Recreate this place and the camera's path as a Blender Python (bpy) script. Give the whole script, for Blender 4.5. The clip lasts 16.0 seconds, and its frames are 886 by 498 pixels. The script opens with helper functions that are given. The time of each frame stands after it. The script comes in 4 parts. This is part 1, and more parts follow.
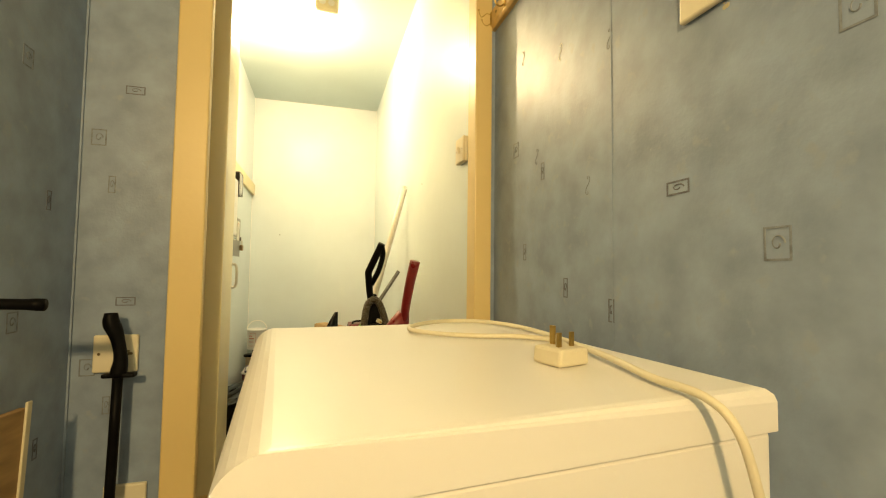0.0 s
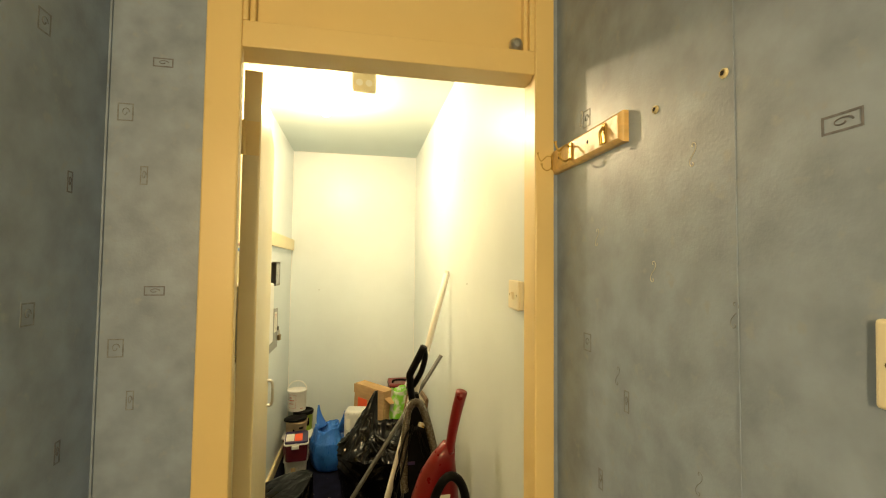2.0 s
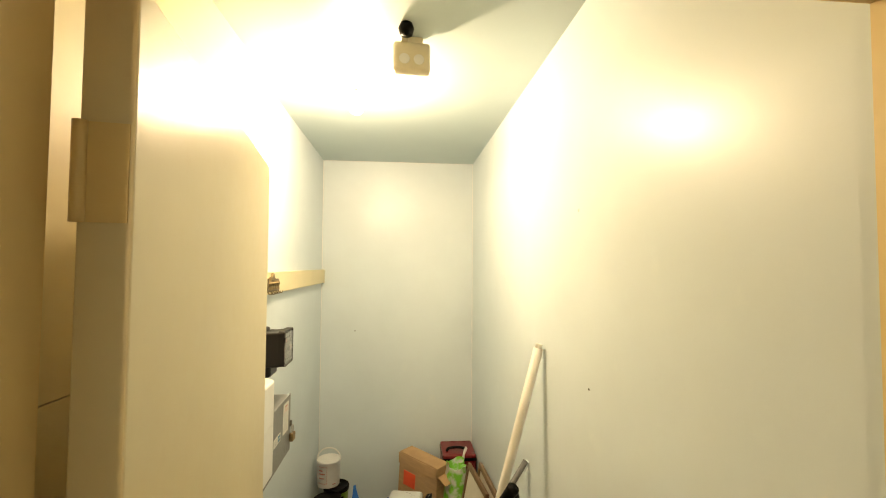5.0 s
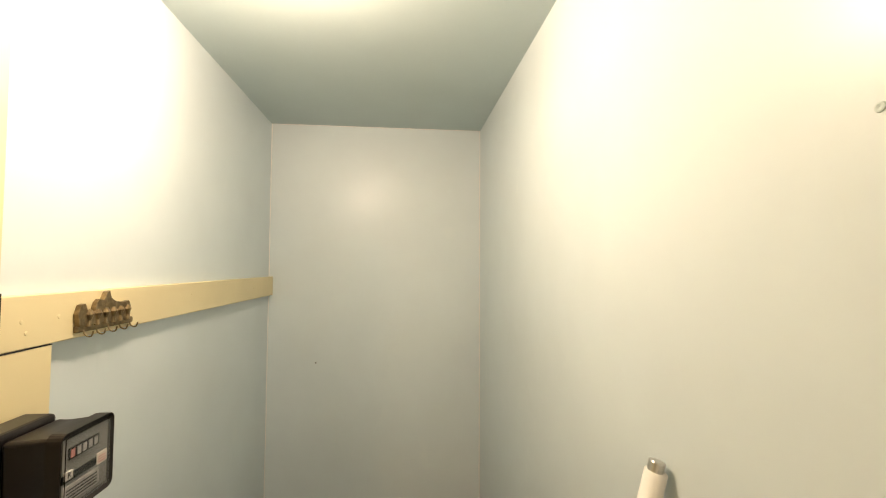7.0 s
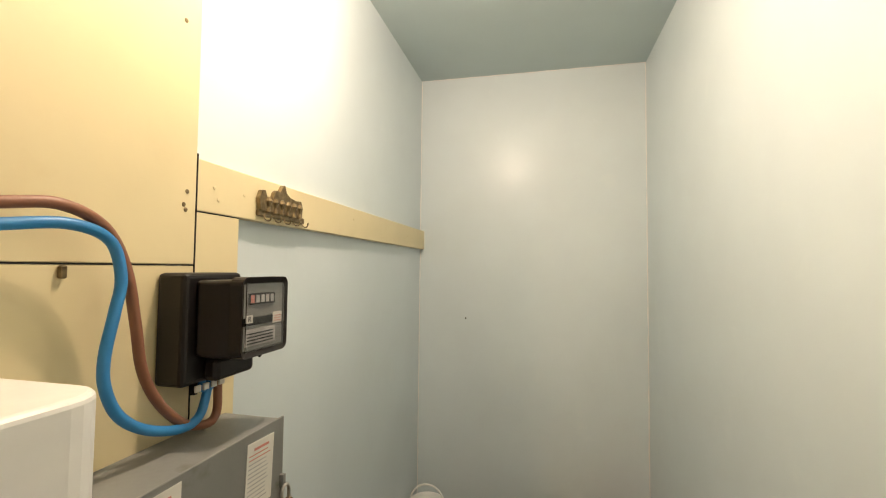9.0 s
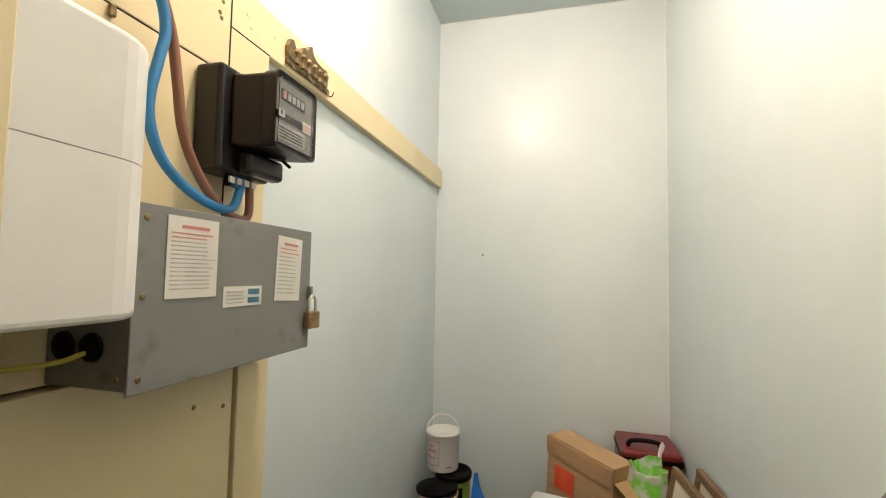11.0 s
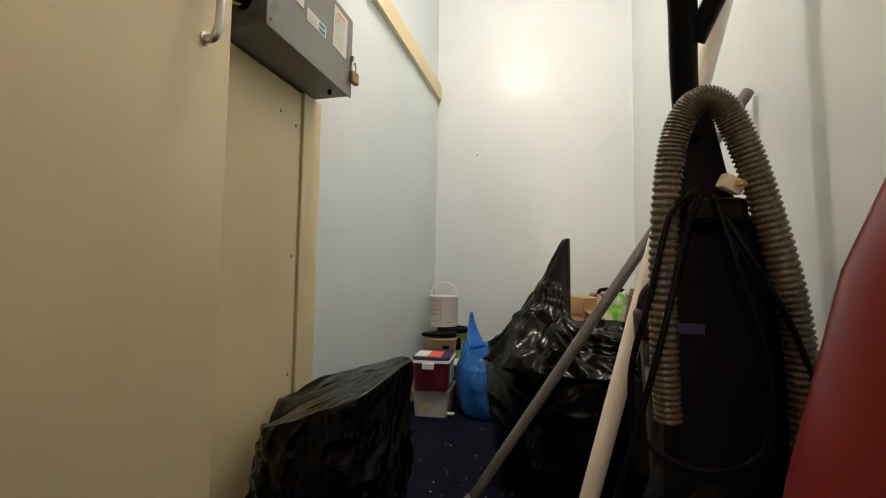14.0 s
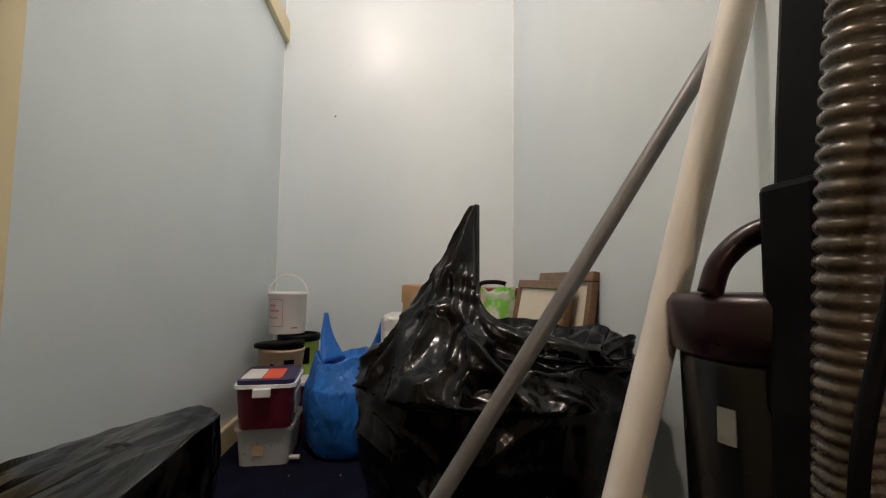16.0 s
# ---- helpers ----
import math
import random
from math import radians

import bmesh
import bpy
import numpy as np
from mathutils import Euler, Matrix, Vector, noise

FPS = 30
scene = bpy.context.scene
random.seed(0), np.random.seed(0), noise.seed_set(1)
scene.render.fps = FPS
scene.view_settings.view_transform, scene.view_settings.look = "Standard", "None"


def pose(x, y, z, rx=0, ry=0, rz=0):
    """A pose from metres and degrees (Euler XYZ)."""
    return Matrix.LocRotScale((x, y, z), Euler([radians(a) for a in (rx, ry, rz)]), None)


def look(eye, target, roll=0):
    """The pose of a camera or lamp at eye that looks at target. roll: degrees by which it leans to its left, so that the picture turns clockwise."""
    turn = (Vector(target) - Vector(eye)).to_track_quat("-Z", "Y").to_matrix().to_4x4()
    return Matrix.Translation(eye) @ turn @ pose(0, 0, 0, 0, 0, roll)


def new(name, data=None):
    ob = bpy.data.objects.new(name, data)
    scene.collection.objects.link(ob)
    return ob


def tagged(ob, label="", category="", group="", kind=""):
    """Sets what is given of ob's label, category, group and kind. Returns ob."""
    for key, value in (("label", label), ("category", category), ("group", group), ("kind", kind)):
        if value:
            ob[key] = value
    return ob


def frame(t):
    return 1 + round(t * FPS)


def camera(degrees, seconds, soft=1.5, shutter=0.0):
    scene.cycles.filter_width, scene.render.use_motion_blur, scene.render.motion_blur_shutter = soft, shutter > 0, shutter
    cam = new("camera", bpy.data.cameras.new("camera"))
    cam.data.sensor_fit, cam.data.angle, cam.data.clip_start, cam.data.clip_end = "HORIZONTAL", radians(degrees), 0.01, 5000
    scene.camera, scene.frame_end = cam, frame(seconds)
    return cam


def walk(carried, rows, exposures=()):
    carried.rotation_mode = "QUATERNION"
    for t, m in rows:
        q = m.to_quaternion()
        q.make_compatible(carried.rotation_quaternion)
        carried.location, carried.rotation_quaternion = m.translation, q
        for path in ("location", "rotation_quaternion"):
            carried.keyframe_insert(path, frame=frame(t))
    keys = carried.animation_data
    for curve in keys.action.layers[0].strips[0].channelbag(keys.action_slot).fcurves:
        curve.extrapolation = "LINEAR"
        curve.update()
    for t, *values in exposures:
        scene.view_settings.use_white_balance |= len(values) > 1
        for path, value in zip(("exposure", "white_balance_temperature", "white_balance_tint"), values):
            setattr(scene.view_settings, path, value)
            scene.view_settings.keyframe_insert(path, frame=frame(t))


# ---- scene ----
cam = camera(91.2, 16.0, soft=1.1)
PATH = [
    (0, (0.581, -1.221, 0.968), (1.122, 0.702, 1.068), 0.7),
    (0.5, (0.584, -1.167, 1.102), (1.094, 0.765, 1.192), 0.7),
    (1, (0.584, -1.125, 1.245), (1.064, 0.814, 1.335), 0.8),
    (1.5, (0.578, -1.097, 1.367), (0.99, 0.858, 1.456), 0.7),
    (2, (0.577, -1.065, 1.462), (0.949, 0.899, 1.548), 0.6),
    (2.5, (0.556, -0.982, 1.56), (0.876, 0.991, 1.644), 0.4),
    (3, (0.548, -0.904, 1.639), (0.811, 1.077, 1.717), 0.5),
    (3.5, (0.564, -0.833, 1.683), (0.766, 1.155, 1.762), 0.4),
    (4, (0.547, -0.673, 1.696), (0.727, 1.317, 1.77), 0.3),
    (6.5, (0.621, 0.366, 1.734), (0.814, 2.354, 1.82), 0.4),
    (7, (0.645, 0.574, 1.735), (0.838, 2.563, 1.818), 0.3),
    (7.5, (0.618, 0.68, 1.721), (0.793, 2.671, 1.806), 0.2),
    (8, (0.605, 0.687, 1.681), (0.542, 2.684, 1.766), 0.3),
    (8.5, (0.602, 0.683, 1.608), (0.267, 2.653, 1.692), 0.4),
    (9, (0.59, 0.701, 1.501), (0.147, 2.649, 1.59), 0.6),
    (9.5, (0.596, 0.713, 1.402), (0.119, 2.654, 1.495), 0.6),
    (12, (0.564, 0.652, 0.998), (0.055, 2.583, 1.122), 1.2),
    (12.5, (0.575, 0.603, 0.895), (0.066, 2.534, 1.019), 1.1),
    (13, (0.595, 0.544, 0.787), (0.087, 2.475, 0.914), 1.2),
    (13.5, (0.631, 0.478, 0.671), (0.126, 2.409, 0.797), 1.1),
    (14, (0.654, 0.402, 0.576), (0.156, 2.335, 0.703), 0.8),
    (14.5, (0.62, 0.358, 0.503), (0.12, 2.291, 0.627), 0.8),
    (15, (0.576, 0.444, 0.49), (0.219, 2.408, 0.612), 0.8),
    (15.5, (0.563, 0.627, 0.503), (0.466, 2.62, 0.63), 0.8),
    (16, (0.538, 0.833, 0.538), (0.73, 2.819, 0.676), 0.7),
]
EXPOSURES = [(0.0, 1.1, 9900, 4), (2.0, 1.0, 9400, 6), (4.2, 0.9, 8900, 8), (6.3, 0.03, 7200, 16), (8.0, -0.03, 7050, 18), (9.7, 0.28, 6600, 19), (11.8, 0.70, 6400, 21), (15.0, 0.64, 6150, 25), (16.0, 0.52, 6050, 27)]
walk(cam, [(t, look(eye, target, roll)) for t, eye, target, roll in PATH], EXPOSURES)

# ---- light: one bare bulb in the cupboard, one warm lamp in the hall behind the start ----
BULB = (0.372, 1.40, 2.325)
world = bpy.data.worlds.new("world")
scene.world = world
world.use_nodes = True
world.node_tree.nodes["Background"].inputs[0].default_value = (0.02, 0.02, 0.02, 1)
world.node_tree.nodes["Background"].inputs[1].default_value = 0.0


def lamp(name, place, watts, colour, size):
    data = bpy.data.lights.new(name, "POINT")
    data.energy, data.color, data.shadow_soft_size = watts, colour, size
    ob = new(name, data)
    ob.location = place
    return ob


lamp("bulb_light", (BULB[0], BULB[1], BULB[2] - 0.02), 27.0, (1.0, 0.81, 0.605), 0.032)
lamp("hall_light", (0.07, -2.35, 1.72), 54.0, (1.0, 0.76, 0.46), 0.06)


# ---- materials ----
def mat(name, colour, rough=0.5, metal=0.0, vary=0.12, scale=6.0, fine=60.0, bump=0.1, stain=None, stain_at=0.62, glass=0.0, coat=0.0, stretch=(1, 1, 1), depth=0.002, spec=0.5, rvar=0.08, crinkle=0.0, coat_rough=0.03):
    m = bpy.data.materials.new(name)
    m.use_nodes = True
    nt = m.node_tree
    b = nt.nodes["Principled BSDF"]
    tc = nt.nodes.new("ShaderNodeTexCoord")
    mp = nt.nodes.new("ShaderNodeMapping")
    mp.inputs["Scale"].default_value = stretch
    nt.links.new(tc.outputs["Object"], mp.inputs[0])
    big = nt.nodes.new("ShaderNodeTexNoise")
    big.inputs["Scale"].default_value, big.inputs["Detail"].default_value = scale, 5
    small = nt.nodes.new("ShaderNodeTexNoise")
    small.inputs["Scale"].default_value, small.inputs["Detail"].default_value = fine, 3
    for n in (big, small):
        nt.links.new(mp.outputs[0], n.inputs["Vector"])
    ramp = nt.nodes.new("ShaderNodeValToRGB")
    ramp.color_ramp.elements[0].position, ramp.color_ramp.elements[1].position = 0.3, 0.7
    lo, hi = 1 - vary, 1 + vary
    ramp.color_ramp.elements[0].color = (*[min(1, c * lo) for c in colour], 1)
    ramp.color_ramp.elements[1].color = (*[min(1, c * hi) for c in colour], 1)
    nt.links.new(big.outputs[0], ramp.inputs[0])
    out = ramp.outputs[0]
    if stain:
        sn = nt.nodes.new("ShaderNodeTexNoise")
        sn.inputs["Scale"].default_value, sn.inputs["Detail"].default_value = scale * 2.3, 8
        nt.links.new(tc.outputs["Object"], sn.inputs["Vector"])
        sr = nt.nodes.new("ShaderNodeValToRGB")
        sr.color_ramp.elements[0].position, sr.color_ramp.elements[1].position = stain_at, stain_at + 0.12
        nt.links.new(sn.outputs[0], sr.inputs[0])
        mx = nt.nodes.new("ShaderNodeMix")
        mx.data_type = "RGBA"
        mx.inputs[7].default_value = (*stain, 1)
        nt.links.new(sr.outputs[0], mx.inputs[0])
        nt.links.new(out, mx.inputs[6])
        out = mx.outputs[2]
    nt.links.new(out, b.inputs["Base Color"])
    rr = nt.nodes.new("ShaderNodeMapRange")
    rr.inputs["To Min"].default_value, rr.inputs["To Max"].default_value = max(0.02, rough - rvar), min(1, rough + rvar)
    nt.links.new(small.outputs[0], rr.inputs[0])
    nt.links.new(rr.outputs[0], b.inputs["Roughness"])
    b.inputs["Metallic"].default_value = metal
    b.inputs["Specular IOR Level"].default_value = spec
    b.inputs["Transmission Weight"].default_value = glass
    b.inputs["Coat Weight"].default_value = coat
    b.inputs["Coat Roughness"].default_value = coat_rough
    if bump:
        bp = nt.nodes.new("ShaderNodeBump")
        bp.inputs["Strength"].default_value, bp.inputs["Distance"].default_value = bump, depth
        if crinkle:
            warp = nt.nodes.new("ShaderNodeVectorMath")
            warp.operation = "MULTIPLY_ADD"
            nt.links.new(big.outputs[1], warp.inputs[0])
            warp.inputs[1].default_value = (0.12, 0.12, 0.12)
            nt.links.new(mp.outputs[0], warp.inputs[2])
            vo = nt.nodes.new("ShaderNodeTexVoronoi")
            vo.feature = "DISTANCE_TO_EDGE"
            vo.inputs["Scale"].default_value = crinkle
            nt.links.new(warp.outputs[0], vo.inputs["Vector"])
            v2 = nt.nodes.new("ShaderNodeTexVoronoi")
            v2.feature = "F1"
            v2.inputs["Scale"].default_value = crinkle * 0.45
            nt.links.new(warp.outputs[0], v2.inputs["Vector"])
            ad = nt.nodes.new("ShaderNodeMath")
            nt.links.new(vo.outputs["Distance"], ad.inputs[0])
            nt.links.new(v2.outputs["Distance"], ad.inputs[1])
            nt.links.new(ad.outputs[0], bp.inputs["Height"])
        else:
            nt.links.new(small.outputs[0], bp.inputs["Height"])
        nt.links.new(bp.outputs[0], b.inputs["Normal"])
    return m


def glow(name, colour, strength):
    m = bpy.data.materials.new(name)
    m.use_nodes = True
    b = m.node_tree.nodes["Principled BSDF"]
    b.inputs["Emission Color"].default_value = (*colour, 1)
    b.inputs["Emission Strength"].default_value = strength
    return m


PAINT_BLUE = mat("gloss_pale_blue_paint", (0.63, 0.71, 0.74), 0.42, vary=0.04, scale=2.6, fine=60, bump=0.09, spec=0.32, rvar=0.05, stain=(0.66, 0.735, 0.755), stain_at=0.66, coat=0.25, coat_rough=0.27)
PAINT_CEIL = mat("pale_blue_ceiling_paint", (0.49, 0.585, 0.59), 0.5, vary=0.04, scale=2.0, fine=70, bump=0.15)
PAPER = mat("blue_grey_wallpaper", (0.238, 0.306, 0.405), 0.42, vary=0.17, scale=15, fine=160, bump=0.18, stain=(0.27, 0.32, 0.385), stain_at=0.6)
CREAM = mat("cream_gloss_paint", (0.74, 0.56, 0.27), 0.38, vary=0.04, scale=3, fine=50, bump=0.15, stain=(0.66, 0.47, 0.2), stain_at=0.7)
BOARD = mat("cream_painted_board", (0.72, 0.62, 0.38), 0.45, vary=0.05, scale=3, fine=45, bump=0.15, stain=(0.66, 0.55, 0.32), stain_at=0.68)
LEAF = mat("cream_door_paint", (0.70, 0.60, 0.38), 0.33, vary=0.05, scale=2.5, fine=40, bump=0.12, stain=(0.62, 0.52, 0.33), stain_at=0.7)
CARPET = mat("navy_carpet", (0.005, 0.006, 0.016), 0.95, vary=0.4, scale=14, fine=420, bump=0.8, stain=(0.02, 0.02, 0.035), stain_at=0.74, spec=0.08)
WHITE = mat("white_enamel", (0.82, 0.80, 0.75), 0.32, vary=0.015, scale=4, fine=30, bump=0.0, rvar=0.01)
PLASTIC = mat("ivory_plastic", (0.74, 0.68, 0.52), 0.35, vary=0.04, scale=30, fine=120, bump=0.05)
WHITEPL = mat("white_plastic", (0.80, 0.80, 0.78), 0.35, vary=0.03, scale=20, fine=120, bump=0.04)
BLACK = mat("black_plastic", (0.0045, 0.0045, 0.005), 0.42, vary=0.25, scale=25, fine=200, bump=0.03, spec=0.07)
METERBLK = mat("dark_brown_bakelite", (0.010, 0.008, 0.008), 0.33, vary=0.05, scale=8, fine=12, bump=0.0, spec=0.4)
BAGBLK = mat("black_bin_liner", (0.002, 0.002, 0.0024), 0.17, vary=0.3, scale=5, fine=20, bump=0.24, depth=0.02, stretch=(1, 1, 0.7), spec=0.22, rvar=0.04, crinkle=15)
BAGBLUE = mat("blue_carrier_film", (0.02, 0.16, 0.56), 0.3, vary=0.22, scale=6, fine=42, bump=0.4, depth=0.014, crinkle=30, stretch=(1, 1, 0.5))
GREY = mat("grey_painted_steel", (0.21, 0.215, 0.21), 0.42, vary=0.06, scale=8, fine=120, bump=0.06, stain=(0.15, 0.15, 0.13), stain_at=0.62)
CHROME = mat("brushed_aluminium", (0.62, 0.61, 0.58), 0.3, metal=1.0, vary=0.08, scale=30, fine=300, bump=0.06)
BRASS = mat("aged_brass", (0.50, 0.34, 0.12), 0.34, metal=1.0, vary=0.25, scale=40, fine=200, bump=0.15)
PADLOCK = mat("worn_brass_lock", (0.33, 0.22, 0.11), 0.4, metal=0.8, vary=0.25, scale=60, fine=300, bump=0.1)
ANTIQUE = mat("antique_brass", (0.23, 0.17, 0.09), 0.45, metal=0.8, vary=0.4, scale=80, fine=200, bump=0.4)
PINE = mat("varnished_pine", (0.74, 0.49, 0.21), 0.4, vary=0.15, scale=9, fine=60, bump=0.08, stretch=(6, 1, 6), coat=0.3)
BROWNC = mat("brown_cable_sheath", (0.24, 0.10, 0.055), 0.45, vary=0.08, scale=20, fine=200, bump=0.05)
BLUEC = mat("blue_cable_sheath", (0.02, 0.21, 0.50), 0.42, vary=0.08, scale=20, fine=200, bump=0.05)
WHITEC = mat("cream_flex", (0.70, 0.64, 0.48), 0.45, vary=0.05, scale=20, fine=200, bump=0.05)
YELLOWC = mat("yellow_green_wire", (0.42, 0.40, 0.06), 0.45, vary=0.1, scale=20, fine=200, bump=0.05)
PAPERW = mat("paper_label", (0.70, 0.69, 0.64), 0.75, vary=0.06, scale=20, fine=200, bump=0.05, stain=(0.6, 0.56, 0.46), stain_at=0.66)
INK = mat("printed_grey", (0.42, 0.42, 0.42), 0.7, vary=0.2, scale=60, bump=0)
REDINK = mat("printed_red", (0.58, 0.22, 0.18), 0.6, vary=0.1, scale=60, bump=0)
TEALINK = mat("printed_blue", (0.06, 0.22, 0.33), 0.6, vary=0.1, scale=60, bump=0)
MOTIF_D = mat("dark_motif_print", (0.13, 0.14, 0.17), 0.6, vary=0.3, scale=90, bump=0.1)
MOTIF_L = mat("faded_motif_print", (0.185, 0.21, 0.24), 0.6, vary=0.3, scale=90, bump=0.1)
MOTIF_W = mat("silver_motif_print", (0.55, 0.55, 0.5), 0.4, vary=0.2, scale=90, bump=0.1)
CARD = mat("brown_cardboard", (0.46, 0.29, 0.15), 0.8, vary=0.1, scale=12, fine=140, bump=0.15, stretch=(1, 1, 5))
RED = mat("red_plastic", (0.17, 0.008, 0.011), 0.3, vary=0.12, scale=10, fine=30, bump=0.0)
DKRED = mat("maroon_plastic", (0.11, 0.012, 0.022), 0.3, vary=0.15, scale=10, fine=120, bump=0.04)
PLUM = mat("dark_plum_plastic", (0.020, 0.007, 0.011), 0.3, vary=0.15, scale=14, fine=30, bump=0.0, spec=0.35)
NAVY = mat("navy_plastic_lid", (0.03, 0.025, 0.09), 0.35, vary=0.15, scale=14, fine=120, bump=0.05)
GREEN = mat("green_print_film", (0.16, 0.52, 0.05), 0.3, vary=0.2, scale=7, fine=40, bump=0.4, depth=0.003, stain=(0.52, 0.55, 0.50), stain_at=0.46)
CLEARISH = mat("cloudy_clear_plastic", (0.66, 0.68, 0.68), 0.3, vary=0.1, scale=8, fine=40, bump=0.3, glass=0.25)
SMOKE = mat("smoked_clear_plastic", (0.014, 0.0145, 0.016), 0.25, vary=0.1, scale=8, fine=30, bump=0.0, glass=0.3)
HOSE = mat("grey_brown_ribbed_hose", (0.075, 0.06, 0.042), 0.27, vary=0.12, scale=20, fine=120, bump=0.05, coat=0.25)
POLEG = mat("grey_coated_tube", (0.12, 0.12, 0.12), 0.42, vary=0.15, scale=30, fine=180, bump=0.08)
POLEW = mat("white_coated_tube", (0.74, 0.72, 0.68), 0.4, vary=0.05, scale=20, fine=160, bump=0.06)
WOODFR = mat("dark_wood_frame", (0.17, 0.095, 0.045), 0.38, vary=0.25, scale=20, fine=120, bump=0.1, stretch=(1, 1, 5))
MOUNT = mat("cream_picture_mount", (0.68, 0.63, 0.52), 0.8, vary=0.03, scale=20, fine=200, bump=0.05)
PRINT = mat("faded_purple_print", (0.28, 0.20, 0.24), 0.7, vary=0.35, scale=60, fine=200, bump=0)
CLOTH = mat("cream_cloth", (0.64, 0.56, 0.42), 0.9, vary=0.08, scale=14, fine=300, bump=0.4)
DARKHOLE = mat("dark_gap", (0.01, 0.009, 0.008), 0.9, vary=0.2, bump=0)
PLASTER = mat("bare_plaster", (0.55, 0.48, 0.30), 0.9, vary=0.2, scale=40, fine=200, bump=0.5)
BARE = mat("raw_plywood", (0.42, 0.26, 0.12), 0.7, vary=0.2, scale=10, fine=80, bump=0.2, stretch=(1, 1, 5))
MGLASS = mat("meter_window", (0.9, 0.9, 0.9), 0.05, vary=0.01, bump=0, glass=1.0)
DIAL = mat("meter_dial_grey", (0.20, 0.21, 0.20), 0.5, vary=0.05, scale=20, bump=0)
LIME = mat("lime_print", (0.30, 0.48, 0.06), 0.4, vary=0.1, scale=12, fine=100, bump=0.03)
BEIGE = mat("beige_pot_print", (0.56, 0.42, 0.26), 0.45, vary=0.12, scale=14, fine=100, bump=0.03)
ORANGE = mat("orange_red_sticker", (0.80, 0.10, 0.04), 0.5, vary=0.05, scale=14, bump=0)
GLOWMAT = glow("lit_bulb_glass", (1.0, 0.88, 0.66), 10.0)


# ---- mesh helpers ----
def link(name, bm, material, parent=None, label="", smooth=False):
    me = bpy.data.meshes.new(name)
    bm.to_mesh(me)
    bm.free()
    me.materials.append(material)
    if smooth:
        for p in me.polygons:
            p.use_smooth = True
    ob = new(name, me)
    if parent:
        ob.parent = parent
    if label:
        ob["label"] = label
    return ob


def part(name, bm, material, parent, label="", smooth=False):
    return link(name, bm, material, parent, label, smooth)


def thing(name, m, label, category, group=""):
    ob = new(name)
    ob.matrix_world = m
    ob.empty_display_size = 0.05
    return tagged(ob, label, category, group)


def box(x0, x1, y0, y1, z0, z1, r=0.0, seg=2, bm=None):
    bm = bm or bmesh.new()
    vs = [bm.verts.new((x, y, z)) for x in (x0, x1) for y in (y0, y1) for z in (z0, z1)]
    fs = [bm.faces.new([vs[i] for i in f]) for f in ((0, 1, 3, 2), (4, 6, 7, 5), (0, 4, 5, 1), (2, 3, 7, 6), (0, 2, 6, 4), (1, 5, 7, 3))]
    if r:
        es = list({e for f in fs for e in f.edges})
        bmesh.ops.bevel(bm, geom=es, offset=r, segments=seg, affect="EDGES", profile=0.5)
    return bm


def spline(pts, n=8):
    p = [Vector(q) for q in pts]
    p = [2 * p[0] - p[1]] + p + [2 * p[-1] - p[-2]]
    out = []
    for i in range(1, len(p) - 2):
        a, b, c, d = p[i - 1:i + 3]
        for k in range(n):
            t = k / n
            out.append(0.5 * ((2 * b) + (c - a) * t + (2 * a - 5 * b + 4 * c - d) * t * t + (3 * b - a - 3 * c + d) * t ** 3))
    out.append(p[-2])
    return out


def tube(pts, radius, seg=10, bm=None, flat=1.0):
    """Sweep a round or flattened section along points; radius may be a function of the share of the way."""
    bm = bm or bmesh.new()
    rings, side = [], None
    for i, p in enumerate(pts):
        d = (pts[min(i + 1, len(pts) - 1)] - pts[max(i - 1, 0)]).normalized()
        if side is None:
            side = d.orthogonal().normalized()
        side = (side - d * side.dot(d)).normalized()
        up = d.cross(side)
        r = radius(i / (len(pts) - 1)) if callable(radius) else radius
        rings.append([bm.verts.new(p + (side * math.cos(a) + up * math.sin(a) * flat) * r) for a in [2 * math.pi * k / seg for k in range(seg)]])
    for a, b in zip(rings, rings[1:]):
        for k in range(seg):
            bm.faces.new((a[k], a[(k + 1) % seg], b[(k + 1) % seg], b[k]))
    bm.faces.new(rings[0][::-1])
    bm.faces.new(rings[-1])
    return bm


def rod(a, b, r, seg=14, r2=None, bm=None):
    a, b = Vector(a), Vector(b)
    r2 = r if r2 is None else r2
    return tube([a.lerp(b, k / 6) for k in range(7)], lambda s: r + (r2 - r) * s, seg, bm)


def lathe(profile, seg=28, bm=None, sx=1.0, sy=1.0, at=(0, 0, 0)):
    bm = bm or bmesh.new()
    rings = [[bm.verts.new((at[0] + r * sx * math.cos(2 * math.pi * k / seg), at[1] + r * sy * math.sin(2 * math.pi * k / seg), at[2] + z)) for k in range(seg)] for r, z in profile]
    for a, b in zip(rings, rings[1:]):
        for k in range(seg):
            bm.faces.new((a[k], a[(k + 1) % seg], b[(k + 1) % seg], b[k]))
    if profile[0][0] > 1e-5:
        bm.faces.new(rings[0][::-1])
    if profile[-1][0] > 1e-5:
        bm.faces.new(rings[-1])
    return bm


